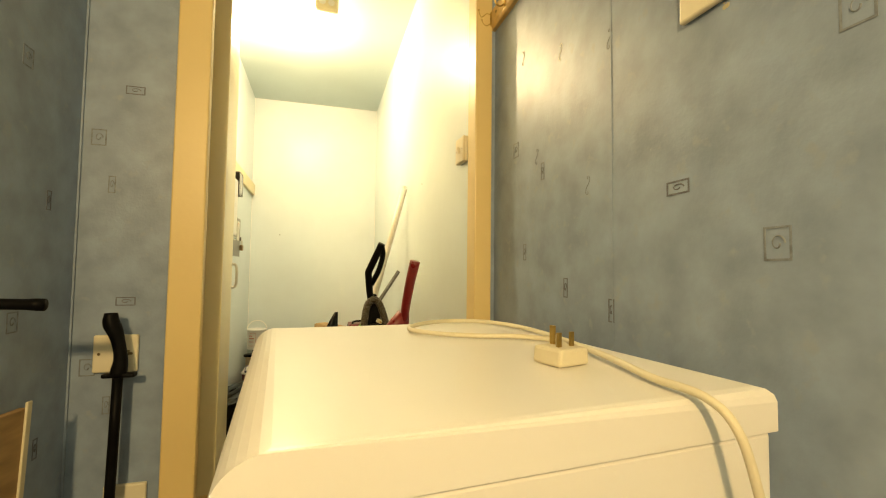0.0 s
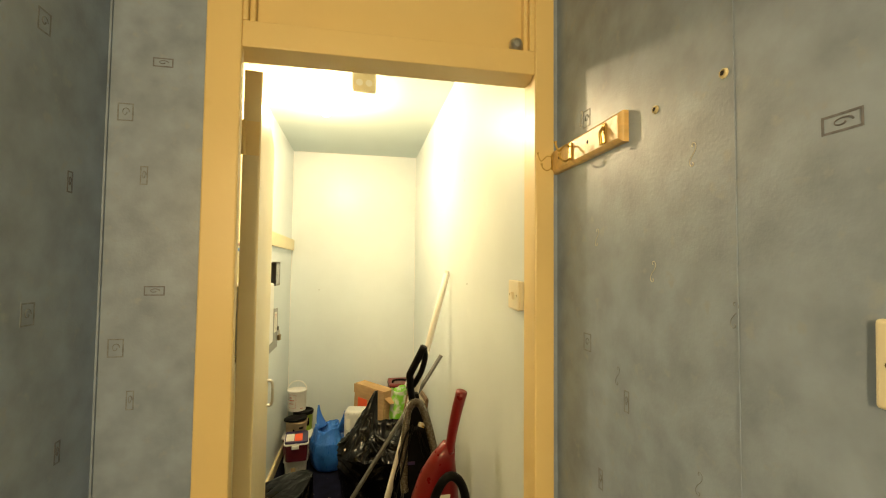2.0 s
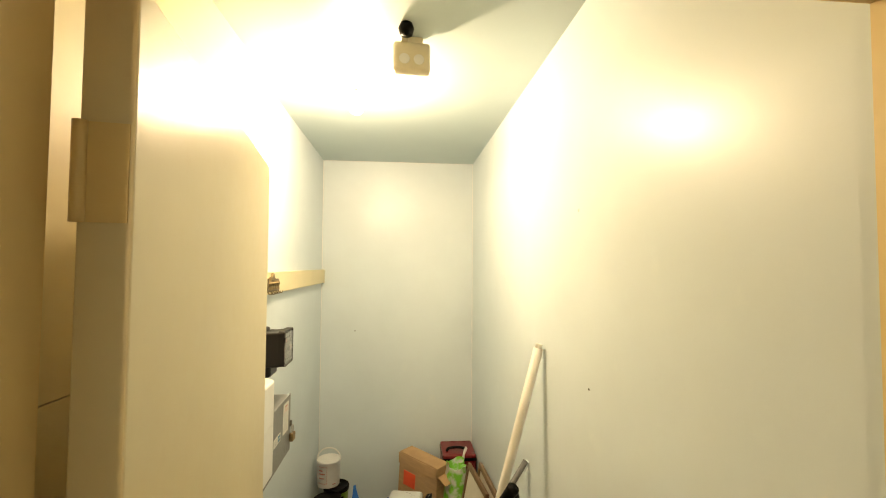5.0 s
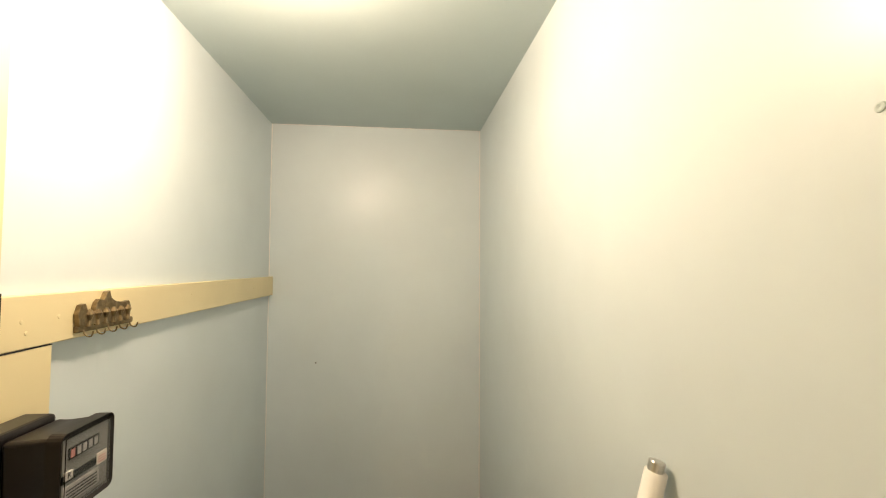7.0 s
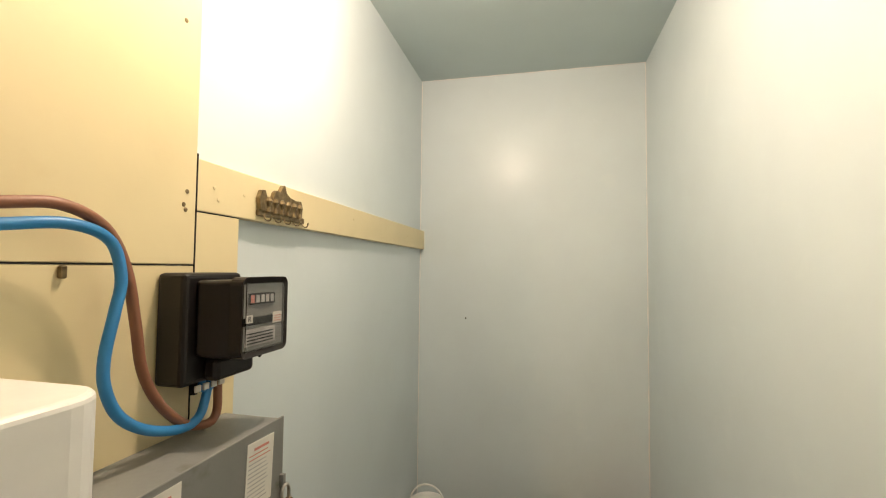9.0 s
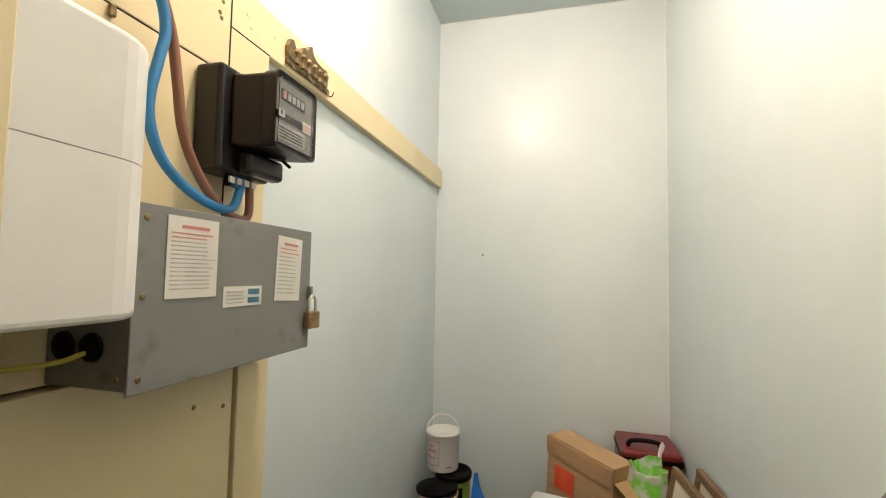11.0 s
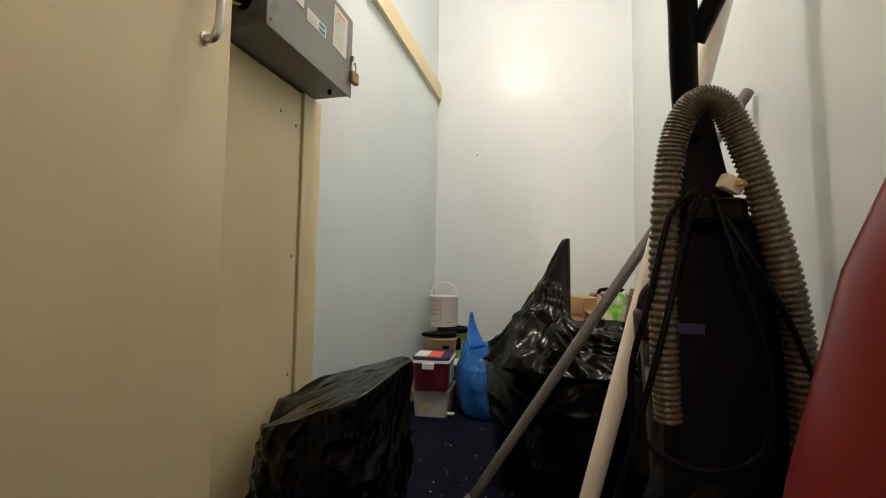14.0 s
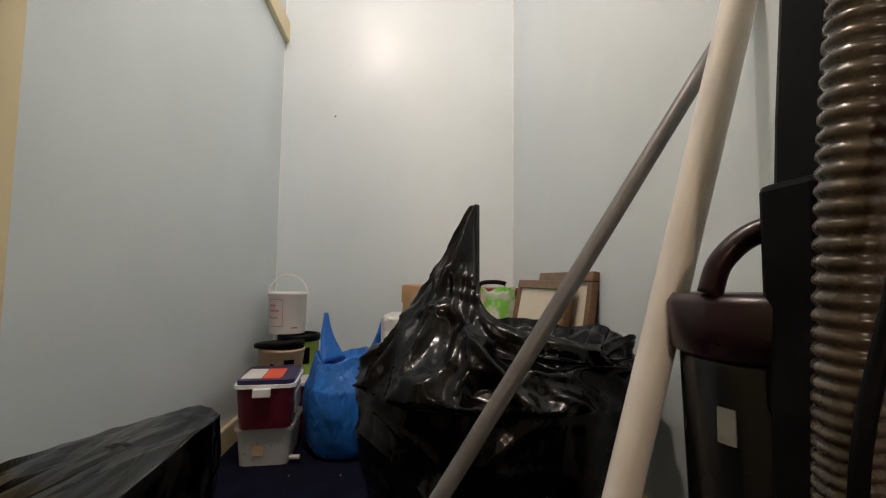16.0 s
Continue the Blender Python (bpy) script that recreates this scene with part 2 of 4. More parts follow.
def prism(outline, depth, bm=None, r=0.0):
    """Outline in x and z pulled along y."""
    bm = bm or bmesh.new()
    f = bm.faces.new([bm.verts.new((x, 0, z)) for x, z in outline])
    e = bmesh.ops.extrude_face_region(bm, geom=[f])
    bmesh.ops.translate(bm, verts=[v for v in e["geom"] if isinstance(v, bmesh.types.BMVert)], vec=(0, depth, 0))
    bmesh.ops.recalc_face_normals(bm, faces=bm.faces)
    if r:
        bmesh.ops.bevel(bm, geom=list(bm.edges), offset=r, segments=2, affect="EDGES", profile=0.5)
    return bm


def moved(bm, m):
    bmesh.ops.transform(bm, matrix=m, verts=bm.verts)
    return bm


def wall(name, label, bm, material, category="wall"):
    return tagged(link(name, bm, material), label, category, kind="structure")


# ---- the setting ----
L, R, BACK, TOP = 0.0, 1.05, 2.78, 2.444
HL, HR, HEND = 0.022, 1.085, -3.2
wall("floor", "dark navy carpet flecked with dust and plaster crumbs", box(-0.2, 1.3, HEND - 0.1, BACK + 0.1, -0.1, 0.0), CARPET, "floor")
wall("wall_west", "glossy pale blue painted cupboard wall", box(-0.1, L, 0.0, BACK + 0.1, 0.0, TOP), PAINT_BLUE)
wall("wall_east", "glossy pale blue painted cupboard wall with nail holes", box(R, R + 0.1, 0.12, BACK + 0.1, 0.0, TOP), PAINT_BLUE)
back = wall("wall_north", "glossy pale blue painted end wall of the cupboard", box(L, R, BACK, BACK + 0.1, 0.0, TOP), PAINT_BLUE)
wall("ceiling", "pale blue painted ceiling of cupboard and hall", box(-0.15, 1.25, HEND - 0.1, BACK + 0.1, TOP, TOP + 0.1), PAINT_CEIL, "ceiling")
hall_w = wall("wall_hall_west", "hall wall in mottled blue-grey wallpaper", box(HL - 0.1, HL, HEND, 0.0, 0.0, TOP), PAPER)
hall_e = wall("wall_hall_east", "hall wall in mottled blue-grey wallpaper with small motifs", box(HR, HR + 0.1, HEND, 0.12, 0.0, TOP), PAPER)
wall("wall_hall_south", "plain wallpapered end wall of the hall", box(HL - 0.1, HR + 0.1, HEND - 0.1, HEND, 0.0, TOP), PAPER)
door_wall = wall("wall_door", "narrow wallpapered strip beside the cupboard door frame", box(0.0, 0.220, 0.0, 0.12, 0.0, TOP), PAPER)

wall("wall_door_edge", "sliver of wallpapered wall beside the door frame", box(1.0715, HR, 0.0, 0.12, 0.0, TOP), PAPER)

# skirtings and the uneven painted seams in the corners
for nm, bm in (("baseboard", box(L, L + 0.016, 1.452, BACK, 0.0, 0.075, 0.004)), ("baseboard", box(R - 0.016, R, 0.13, BACK, 0.0, 0.10, 0.004)), ("baseboard", box(L + 0.016, R - 0.016, BACK - 0.016, BACK, 0.0, 0.075, 0.004))):
    tagged(link(nm, bm, BOARD), "cream painted timber skirting along the cupboard wall", "baseboard", kind="structure")


def caulk(a, b, r):
    rnd = random.Random(5)
    a, b = Vector(a), Vector(b)
    pts = [a.lerp(b, k / 60) + Vector((rnd.uniform(-1, 1), rnd.uniform(-1, 1), rnd.uniform(-1, 1))) * r * 0.35 for k in range(61)]
    return tube(pts, lambda s: r * (0.7 + 0.5 * noise.noise((s * 40, 3, 1))), 6)


for a, b in (((L + 0.001, BACK - 0.001, 0.1), (L + 0.001, BACK - 0.001, TOP)), ((R - 0.001, BACK - 0.001, 0.1), (R - 0.001, BACK - 0.001, TOP)), ((L, BACK - 0.001, TOP), (R, BACK - 0.001, TOP))):
    tagged(link("trim", caulk(a, b, 0.004), WHITEPL, smooth=True), "thin ragged line of white filler in the corner", "filler", kind="structure")

# door frame, full height, with an infill panel over the head
FL, FR, HEAD = 0.297, 1.018, 1.971
frame_door = thing("door_1", pose(0, 0, 0), "cream gloss painted full-height door frame with closed panel above", "door frame")
frame_door["kind"] = "structure"
part("jamb", box(0.220, FL, -0.012, 0.016, 0, TOP, 0.004), CREAM, frame_door)
part("jamb", box(FR, 1.071, -0.012, 0.016, 0, TOP, 0.004), CREAM, frame_door)
part("lining", box(0.222, 0.252, 0.017, 0.12, 0, TOP), CREAM, frame_door)
part("lining", box(1.040, 1.0705, 0.017, 0.12, 0, TOP), CREAM, frame_door)
part("head", box(FL, FR, -0.010, 0.040, HEAD, 2.034, 0.003), CREAM, frame_door)
part("head_lining", box(0.252, 1.040, 0.041, 0.12, 1.990, 2.034), CREAM, frame_door)
part("panel", box(0.309, 1.004, 0.022, 0.05, 2.034, TOP), CREAM, frame_door)
part("stile", box(FL, 0.309, -0.010, 0.05, 2.034, TOP, 0.003), CREAM, frame_door)
part("stile", box(1.004, FR, -0.010, 0.05, 2.034, TOP, 0.003), CREAM, frame_door)
for x in (0.309, 0.991):
    part("bead", box(x, x + 0.013, 0.002, 0.024, 2.034, TOP, 0.004), CREAM, frame_door)
part("catch", moved(lathe([(0.001, 0.016), (0.010, 0.015), (0.017, 0.008), (0.019, 0.0), (0.019, -0.004)], 20), pose(0.970, 0.004, 2.052, 90)), CHROME, frame_door, "round worn metal catch")

# the door leaf, folded back against the cupboard wall
leaf = thing("cupboard_door", pose(0.268, 0.128, 0, 0, 0, 98.4), "flush cream painted door standing wide open into the cupboard", "door")
part("leaf", box(0.0, 0.790, -0.046, -0.002, 0.012, 1.976, 0.002), LEAF, leaf)
hz = 0.935
hd = part("door_handle", tube(spline([(0.732, -0.046, hz - 0.050), (0.732, -0.058, hz - 0.050), (0.732, -0.064, hz - 0.042), (0.732, -0.067, hz - 0.022), (0.732, -0.067, hz + 0.022), (0.732, -0.064, hz + 0.042), (0.732, -0.058, hz + 0.050), (0.732, -0.046, hz + 0.050)], 6), 0.0058, 12), CHROME, leaf, "satin metal D-shaped pull handle", True)
for dz in (-0.050, 0.050):
    part("rose", moved(lathe([(0.0085, 0.0), (0.0085, 0.002), (0.007, 0.003), (0.0, 0.003)], 18), pose(0.732, -0.046, hz + dz, 90)), CHROME, hd)
for z in (0.30, 1.795):
    h = part("hinge", rod((-0.003, -0.004, z - 0.045), (-0.003, -0.004, z + 0.045), 0.006, 10), CREAM, leaf, "painted-over butt hinge", True)
    part("hinge_leaf", box(-0.002, 0.002, -0.042, -0.004, z - 0.045, z + 0.045), CREAM, h)

# boards on the west wall
brd = thing("meter_board", pose(0, 0, 0), "cream painted timber boards carrying the electricity meter", "backboard")
part("upper_board", box(L, 0.026, 0.13, 1.313, 1.503, TOP - 0.001, 0.0015), BOARD, brd)
part("lower_board", box(L, 0.026, 0.13, 1.313, 1.034, 1.501, 0.0015), BOARD, brd)
part("side_board", box(L, 0.023, 1.316, 1.424, 1.034, 1.592, 0.0015), BOARD, brd)
part("panel_below", box(L, 0.040, 0.13, 1.342, 0.012, 1.030, 0.0015), BOARD, brd)
part("cover_strip", box(L, 0.046, 1.347, 1.428, 0.012, 1.034, 0.002), BOARD, brd)
for y, z in ((1.322, 0.94), (1.322, 0.62), (1.322, 0.34), (1.26, 0.955), (1.294, 1.622), (1.288, 1.600), (1.292, 1.592), (1.28, 1.9), (1.29, 2.05)):
    x = 0.040 if z < 1.03 else 0.026
    part("screw", moved(lathe([(0.004, 0.0), (0.003, 0.0012), (0.0, 0.0014)], 10), pose(x, y, z, 0, 90)), ANTIQUE, brd)
# dark strips fill the board joints, standing in for the shadow inside them
part("joint", box(0.001, 0.0264, 1.3136, 1.3155, 1.036, 1.69), DARKHOLE, brd, "dark open joint between the boards")
part("joint", box(0.001, 0.0264, 0.90, 1.3128, 1.5013, 1.5027), DARKHOLE, brd, "dark open joint between the boards")
part("joint", box(0.001, 0.0234, 1.3162, 1.424, 1.5922, 1.5938), DARKHOLE, brd, "dark open joint between the boards")
rail = thing("wall_rail", pose(0, 0, 0), "cream painted timber rail fixed along the blue wall", "rail")
part("rail_board", box(L, 0.021, 1.316, BACK, 1.594, 1.684, 0.002), BOARD, rail)
for y, z in ((1.36, 1.64), (1.37, 1.62), (1.95, 1.65), (2.5, 1.64), (1.44, 1.64)):
    part("screw", moved(lathe([(0.004, 0.0), (0.003, 0.0012), (0.0, 0.0014)], 10), pose(0.021, y, z, 0, 90)), BOARD, rail)
for nm, x, y, z, ww in (("nail_hole", 0.233, BACK - 0.002, 1.262, back),):
    part("nail_hole", moved(lathe([(0.004, 0.0), (0.003, 0.001), (0.0, 0.0012)], 10), pose(x, y, z, 90)), DARKHOLE, ww)
wall_e = bpy.data.objects["wall_east"]
part("nail_hole", moved(lathe([(0.004, 0.0), (0.003, 0.001), (0.0, 0.0012)], 10), pose(R, 0.84, 1.39, 0, -90)), DARKHOLE, wall_e)
part("wall_plug", moved(lathe([(0.005, 0.0), (0.0045, 0.0012), (0.003, 0.0015), (0.0, 0.0006)], 14), pose(R, 0.90, 1.873, 0, -90)), PAINT_CEIL, wall_e)


# wallpaper motifs: small frames with a curl, and silver curls
def motif_frame(w, h):
    bm = bmesh.new()
    t = 0.0026
    for x0, x1, z0, z1 in ((-w, w, h - t, h), (-w, w, -h, -h + t), (-w, -w + t, -h + t, h - t), (w - t, w, -h + t, h - t)):
        box(x0, x1, -0.0008, 0.0004, z0, z1, bm=bm)
    tube([Vector((0.55 * w * math.cos(a) * (1 - a / 9), -0.0003, 0.55 * h * math.sin(a) * (1 - a / 9))) for a in [k * 0.45 for k in range(15)]], 0.0014, 5, bm, 0.6)
    return bm


def motif_curl():
    """An S of two opposed spirals."""
    pts, x, z, th = [Vector((0, 0, 0))], 0.0, 0.0, 1.1
    for k in range(26):
        q = k / 25
        th += 0.03 + 0.5 * q ** 2
        x, z = x + 0.0012 * math.cos(th), z + 0.0012 * math.sin(th)
        pts.append(Vector((x, 0, z)))
    pts = [Vector((-p.x, 0, -p.z)) for p in reversed(pts[1:])] + pts
    return tube(pts, 0.0011, 5, None, 0.7)


def motif(kind, parent, m, material):
    bm = motif_curl() if kind == "curl" else motif_frame(0.021, 0.0105) if kind == "wide" else motif_frame(0.016, 0.02) if kind == "square" else motif_frame(0.008, 0.021)
    part("motif", moved(bm, m), material, parent)


for z in (0.37, 0.885, 1.404, 1.919):
    motif("wide", door_wall, pose(0.13, 0, z), MOTIF_D)
for z in (0.73, 1.28, 1.80, 2.3):
    motif("square", door_wall, pose(0.058, 0, z, 0, 0, 0), MOTIF_L)
for x, z in ((0.09, 1.167), (0.10, 1.66), (0.10, 0.64)):
    motif("tall", door_wall, pose(x, 0, z), MOTIF_L)
for y, z in ((-0.113, 0.59), (-0.113, 1.107), (-0.113, 1.62), (-0.113, 2.13)):
    motif("tall", hall_w, pose(HL, y, z, 0, 0, 90), MOTIF_D)
for y, z in ((-0.205, 0.86), (-0.205, 1.375), (-0.2, 1.888), (-0.33, 1.1), (-0.33, 1.62), (-0.46, 0.86), (-0.46, 1.38)):
    motif("square", hall_w, pose(HL, y, z, 0, 0, 90), MOTIF_L)
E2 = lambda y, z, r=0: pose(HR, y, z, 0, 0, -90) @ pose(0, 0, 0, 0, r, 0)
for y, z, r in ((-0.691, 1.624, 0), (-0.704, 1.095, 0), (-0.66, 2.14, 0)):
    motif("wide", hall_e, E2(y, z, r), MOTIF_D)
for y, z in ((-0.847, 1.004), (-0.931, 1.235), (-0.153, 1.297), (-0.85, 1.52), (-0.153, 1.81)):
    motif("square", hall_e, E2(y, z), MOTIF_L)
for y, z in ((-0.371, 1.984), (-0.399, 0.935), (-0.299, 1.208), (-0.206, 1.018), (-0.55, 0.9)):
    motif("tall", hall_e, E2(y, z), MOTIF_D if z > 1.9 or z < 0.95 else MOTIF_L)
for y, z in ((-0.477, 1.643), (-0.38, 1.459), (-0.196, 1.532), (-0.129, 1.817), (-0.549, 1.401), (-0.27, 1.25), (-0.48, 1.14)):
    motif("curl", hall_e, E2(y, z, 20), MOTIF_W if z > 1.42 else MOTIF_L)
# lifted seam of the paper
part("seam", box(HR - 0.0012, HR + 0.001, -0.556, -0.553, 0.0, TOP), PAPER, hall_e)
part("seam", box(HL, HL + 0.004, -0.006, -0.001, 0.0, TOP), PAPER, hall_w)
for y, z in ((-0.539, 1.745), (-0.392, 1.745)):
    pl = part("wall_plug", moved(lathe([(0.0075, 0.0), (0.0068, 0.003), (0.005, 0.004), (0.004, 0.001), (0.0, 0.0005)], 14), pose(HR, y, z, 0, -90)), PLASTER, hall_e, "screw plug in chipped plaster")
    part("hole", moved(lathe([(0.0036, 0.0042), (0.0, 0.0044)], 10), pose(HR, y, z, 0, -90)), DARKHOLE, pl)


# ---- fittings ----
def switch_plate(m, label, rockers):
    t = thing("light_switch", m, label, "switch")
    part("plate", box(-0.044, 0.044, -0.010, 0, -0.044, 0.044, 0.0045, 3), PLASTIC, t)
    for i in range(rockers):
        x = (i - (rockers - 1) / 2) * 0.016
        r = box(-0.006, 0.006, -0.008, 0.002, -0.012, 0.012, 0.0015)
        part("rocker", moved(r, pose(x, -0.010, 0, 14)), PLASTIC, t)
    for x in (-0.031, 0.031):
        part("screw", moved(lathe([(0.0032, 0.0), (0.0032, 0.0006), (0, 0.0008)], 12), pose(x, -0.0102, 0, 90)), ANTIQUE, t)
    return t


switch_plate(pose(HR, -0.764, 1.372, 0, 1, -90), "ivory two-rocker light switch ringed by chipped plaster", 2)
bm = bmesh.new()
rnd = random.Random(3)
for k in range(70):
    a = rnd.uniform(-1.2, 2.2)
    rr = 0.048 + abs(rnd.gauss(0, 0.007))
    p = (HR, -0.764 - rr * math.cos(a) * 1.05, 1.372 + rr * math.sin(a))
    s = rnd.uniform(0.001, 0.0045)
    lathe([(s, -0.0005), (s * 0.7, 0.0006), (0.0, 0.0008)], 6, bm, 1, 1, (0, 0, 0))
    bmesh.ops.transform(bm, matrix=pose(*p, 0, -90), verts=bm.verts[-18:])
tagged(part("chipped_plaster", bm, PLASTER, hall_e), kind="stuff")
sw = thing("cord_switch_plate", pose(R, 0.186, 1.382, 0, 2, -90), "ivory light switch on the blue cupboard wall", "switch")
part("back_box", box(-0.043, 0.043, -0.012, 0, -0.043, 0.043, 0.004, 3), PLASTIC, sw)
part("plate", box(-0.044, 0.044, -0.020, -0.012, -0.044, 0.044, 0.005, 3), PLASTIC, sw)
part("rocker", moved(box(-0.006, 0.006, -0.007, 0.002, -0.011, 0.011, 0.0015), pose(0, -0.020, 0, 14)), PLASTIC, sw)
for x in (-0.031, 0.031):
    part("screw", moved(lathe([(0.0032, 0.0), (0.0, 0.0008)], 12), pose(x, -0.0202, 0, 90)), ANTIQUE, sw)


def socket(m, label, w):
    t = thing("wall_socket", m, label, "socket")
    part("plate", box(-w, w, -0.012, 0, -0.044, 0.044, 0.004, 3), PLASTIC, t)
    for x in (-w + 0.013, w - 0.013):
        part("screw", moved(lathe([(0.0035, 0.0), (0.0, 0.0008)], 12), pose(x, -0.0122, 0, 90)), ANTIQUE, t)
    return t


s1 = socket(pose(0.118, 0, 0.762, 0, 0, 0), "ivory fused outlet plate on the wallpapered strip", 0.046)
part("fuse_flap", box(0.008, 0.030, -0.0135, -0.0115, 0.004, 0.008, 0.001), ANTIQUE, s1)
part("fuse_flap", box(0.026, 0.030, -0.0135, -0.0115, -0.004, 0.004, 0.001), ANTIQUE, s1)
socket(pose(0.150, 0, 0.412), "ivory socket plate low on the wallpapered strip", 0.044)

# coat hook board
hb = thing("coat_hook_rack", pose(HR, -0.145, 1.742, 0, 0, -90), "varnished pine coat rack with three brass hooks", "coat rack")
bm = prism([(-0.168, -0.031), (0.168, -0.031), (0.168, 0.031), (-0.168, 0.031)], 0.019)
bmesh.ops.translate(bm, verts=bm.verts, vec=(0, -0.019, 0))
bmesh.ops.bevel(bm, geom=[e for e in bm.edges if all(v.co.y < -0.018 for v in e.verts)], offset=0.008, segments=3, affect="EDGES", profile=0.35)
part("board", bm, PINE, hb)
for i, x in enumerate((-0.135, -0.03, 0.115)):
    hk = part("hook", box(x - 0.0075, x + 0.0075, -0.023, -0.019, -0.022, 0.020, 0.003), BRASS, hb, "polished brass hook plate")
    if i < 2:
        part("upper_prong", tube(spline([(x, -0.022, 0.012), (x, -0.034, 0.014), (x, -0.05, 0.0), (x, -0.058, 0.012), (x, -0.06, 0.022)], 5), lambda s: 0.0026 + 0.002 * max(0, s - 0.85) * 6, 8), BRASS, hk, "", True)
        part("lower_prong", tube(spline([(x, -0.022, -0.016), (x, -0.034, -0.024), (x, -0.046, -0.018), (x, -0.050, -0.006)], 5), lambda s: 0.0026 + 0.002 * max(0, s - 0.85) * 6, 8), BRASS, hk, "", True)
    else:
        part("lower_prong", tube(spline([(x, -0.022, 0.012), (x, -0.030, 0.0), (x, -0.029, -0.015), (x, -0.028, -0.026)], 5), 0.0035, 8), BRASS, hk, "", True)
    for dz in (0.012, -0.001):
        part("screw", moved(lathe([(0.0028, 0.0), (0.0, 0.0012)], 10), pose(x + 0.003 * (-1) ** i, -0.0232, dz, 90)), BRASS, hk)
for x in (-0.095, 0.045):
    part("plug_hole", moved(lathe([(0.0042, 0.0), (0.0, 0.0006)], 12), pose(x, -0.0191, 0.002, 90)), DARKHOLE, hb)

# ceiling lamp holder with bulb
lh = thing("bulb_holder", pose(BULB[0], BULB[1], TOP), "white batten lampholder with a lit bare bulb", "ceiling light")
part("base", lathe([(0.040, 0.0), (0.039, -0.006), (0.028, -0.020), (0.020, -0.026), (0.018, -0.045), (0.0, -0.045)], 28), PLASTER, lh, "", True)
part("cap", lathe([(0.012, -0.040), (0.012, -0.062), (0.0, -0.062)], 18), CHROME, lh, "", True)
gl = part("bulb", lathe([(0.011, -0.060), (0.016, -0.075), (0.027, -0.096), (0.030, -0.115), (0.027, -0.132), (0.016, -0.144), (0.0, -0.148)], 24), GLOWMAT, lh, "glowing opal bulb", True)
gl.visible_shadow = False

# open junction box with a black knob
jb = thing("ceiling_junction_box", pose(0.578, 1.09, TOP, 0, 0, 4), "open cream plastic box with two holes hanging from the ceiling", "junction box")
part("body", box(-0.060, 0.060, -0.018, 0.018, -0.118, -0.018, 0.012, 3), PLASTIC, jb)
# white discs paint the lit ceiling glimpsed through the box's two holes
for x in (-0.024, 0.022):
    part("opening", moved(lathe([(0.017, 0.0), (0.016, 0.0015), (0.0, 0.0015)], 20), pose(x, -0.018, -0.076, 90)), WHITEPL, jb, "round white insert")
part("bracket", box(-0.035, 0.035, -0.012, 0.012, -0.020, 0, 0.003), PLASTIC, jb)
part("arm", box(-0.034, -0.014, -0.075, -0.012, -0.020, -0.004, 0.003), PLASTIC, jb)
part("knob", lathe([(0.0, 0.0), (0.018, -0.002), (0.024, -0.018), (0.019, -0.036), (0.0, -0.040)], 20, None, 1, 1, (-0.024, -0.085, 0)), BLACK, jb, "black rounded knob", True)

# hook plaque: a small cast row of horse shapes with five hooks
hp = thing("key_hook_plaque", pose(0.021, 1.562, 1.63, 0, 0, 90), "cast antique brass key rack with a horse-and-cart relief", "key rack")
bm = box(-0.088, 0.088, -0.008, 0, -0.026, -0.012, 0.003)
part("bar", bm, ANTIQUE, hp)
out = [(-0.085, -0.014), (-0.09, 0.01), (-0.082, 0.028), (-0.07, 0.030), (-0.062, 0.012), (-0.045, 0.012), (-0.038, 0.03), (-0.03, 0.036), (-0.018, 0.034), (-0.008, 0.05), (0.0, 0.052), (0.006, 0.036), (0.02, 0.028), (0.045, 0.024), (0.066, 0.026), (0.074, 0.012), (0.07, -0.014)]
part("relief", moved(prism(out, 0.010, None, 0.0012), pose(0, -0.011, 0)), ANTIQUE, hp)
for k in range(6):
    part("leg", moved(lathe([(0.006, -0.012), (0.004, 0.0), (0.009, 0.012), (0.005, 0.02), (0.0, 0.022)], 8), pose(-0.06 + k * 0.024, -0.010, -0.004)), ANTIQUE, hp)
for k in range(5):
    x = -0.07 + k * 0.036
    part("hook", tube(spline([(x, -0.006, -0.02), (x, -0.012, -0.032), (x, -0.022, -0.034), (x, -0.026, -0.024)], 5), 0.0016, 6), ANTIQUE, hp, "", True)

# electricity meter
mt = thing("electricity_meter", pose(0.026, 1.322, 1.40, 0, 0, 90), "dark bakelite electricity meter with glazed dial", "electricity meter")
part("base", box(-0.080, 0.046, -0.052, 0, -0.080, 0.090, 0.008, 3), METERBLK, mt)
# hood: narrower at the back, swelling to the glazed front
bm = bmesh.new()
hood = [[bm.verts.new((x, y, z)) for x, z in ((-w0, z0), (w1, z0), (w1, z1), (-w0, z1))] for y, w0, w1, z0, z1 in ((-0.052, 0.060, 0.046, -0.036, 0.080), (-0.070, 0.056, 0.048, -0.040, 0.078), (-0.112, 0.050, 0.062, -0.040, 0.080))]
for a, b in zip(hood, hood[1:]):
    for k in range(4):
        bm.faces.new((a[k], b[k], b[(k + 1) % 4], a[(k + 1) % 4]))
bm.faces.new(hood[0])
bm.faces.new(hood[-1][::-1])
bmesh.ops.recalc_face_normals(bm, faces=bm.faces)
bmesh.ops.bevel(bm, geom=list(bm.edges), offset=0.006, segments=3, affect="EDGES", profile=0.5)
part("cover", bm, METERBLK, mt)
bm = box(-0.052, 0.066, -0.128, -0.106, -0.040, 0.084)
bmesh.ops.bevel(bm, geom=[e for e in bm.edges if abs(e.verts[0].co.y - e.verts[1].co.y) > 0.01], offset=0.012, segments=4, affect="EDGES", profile=0.5)
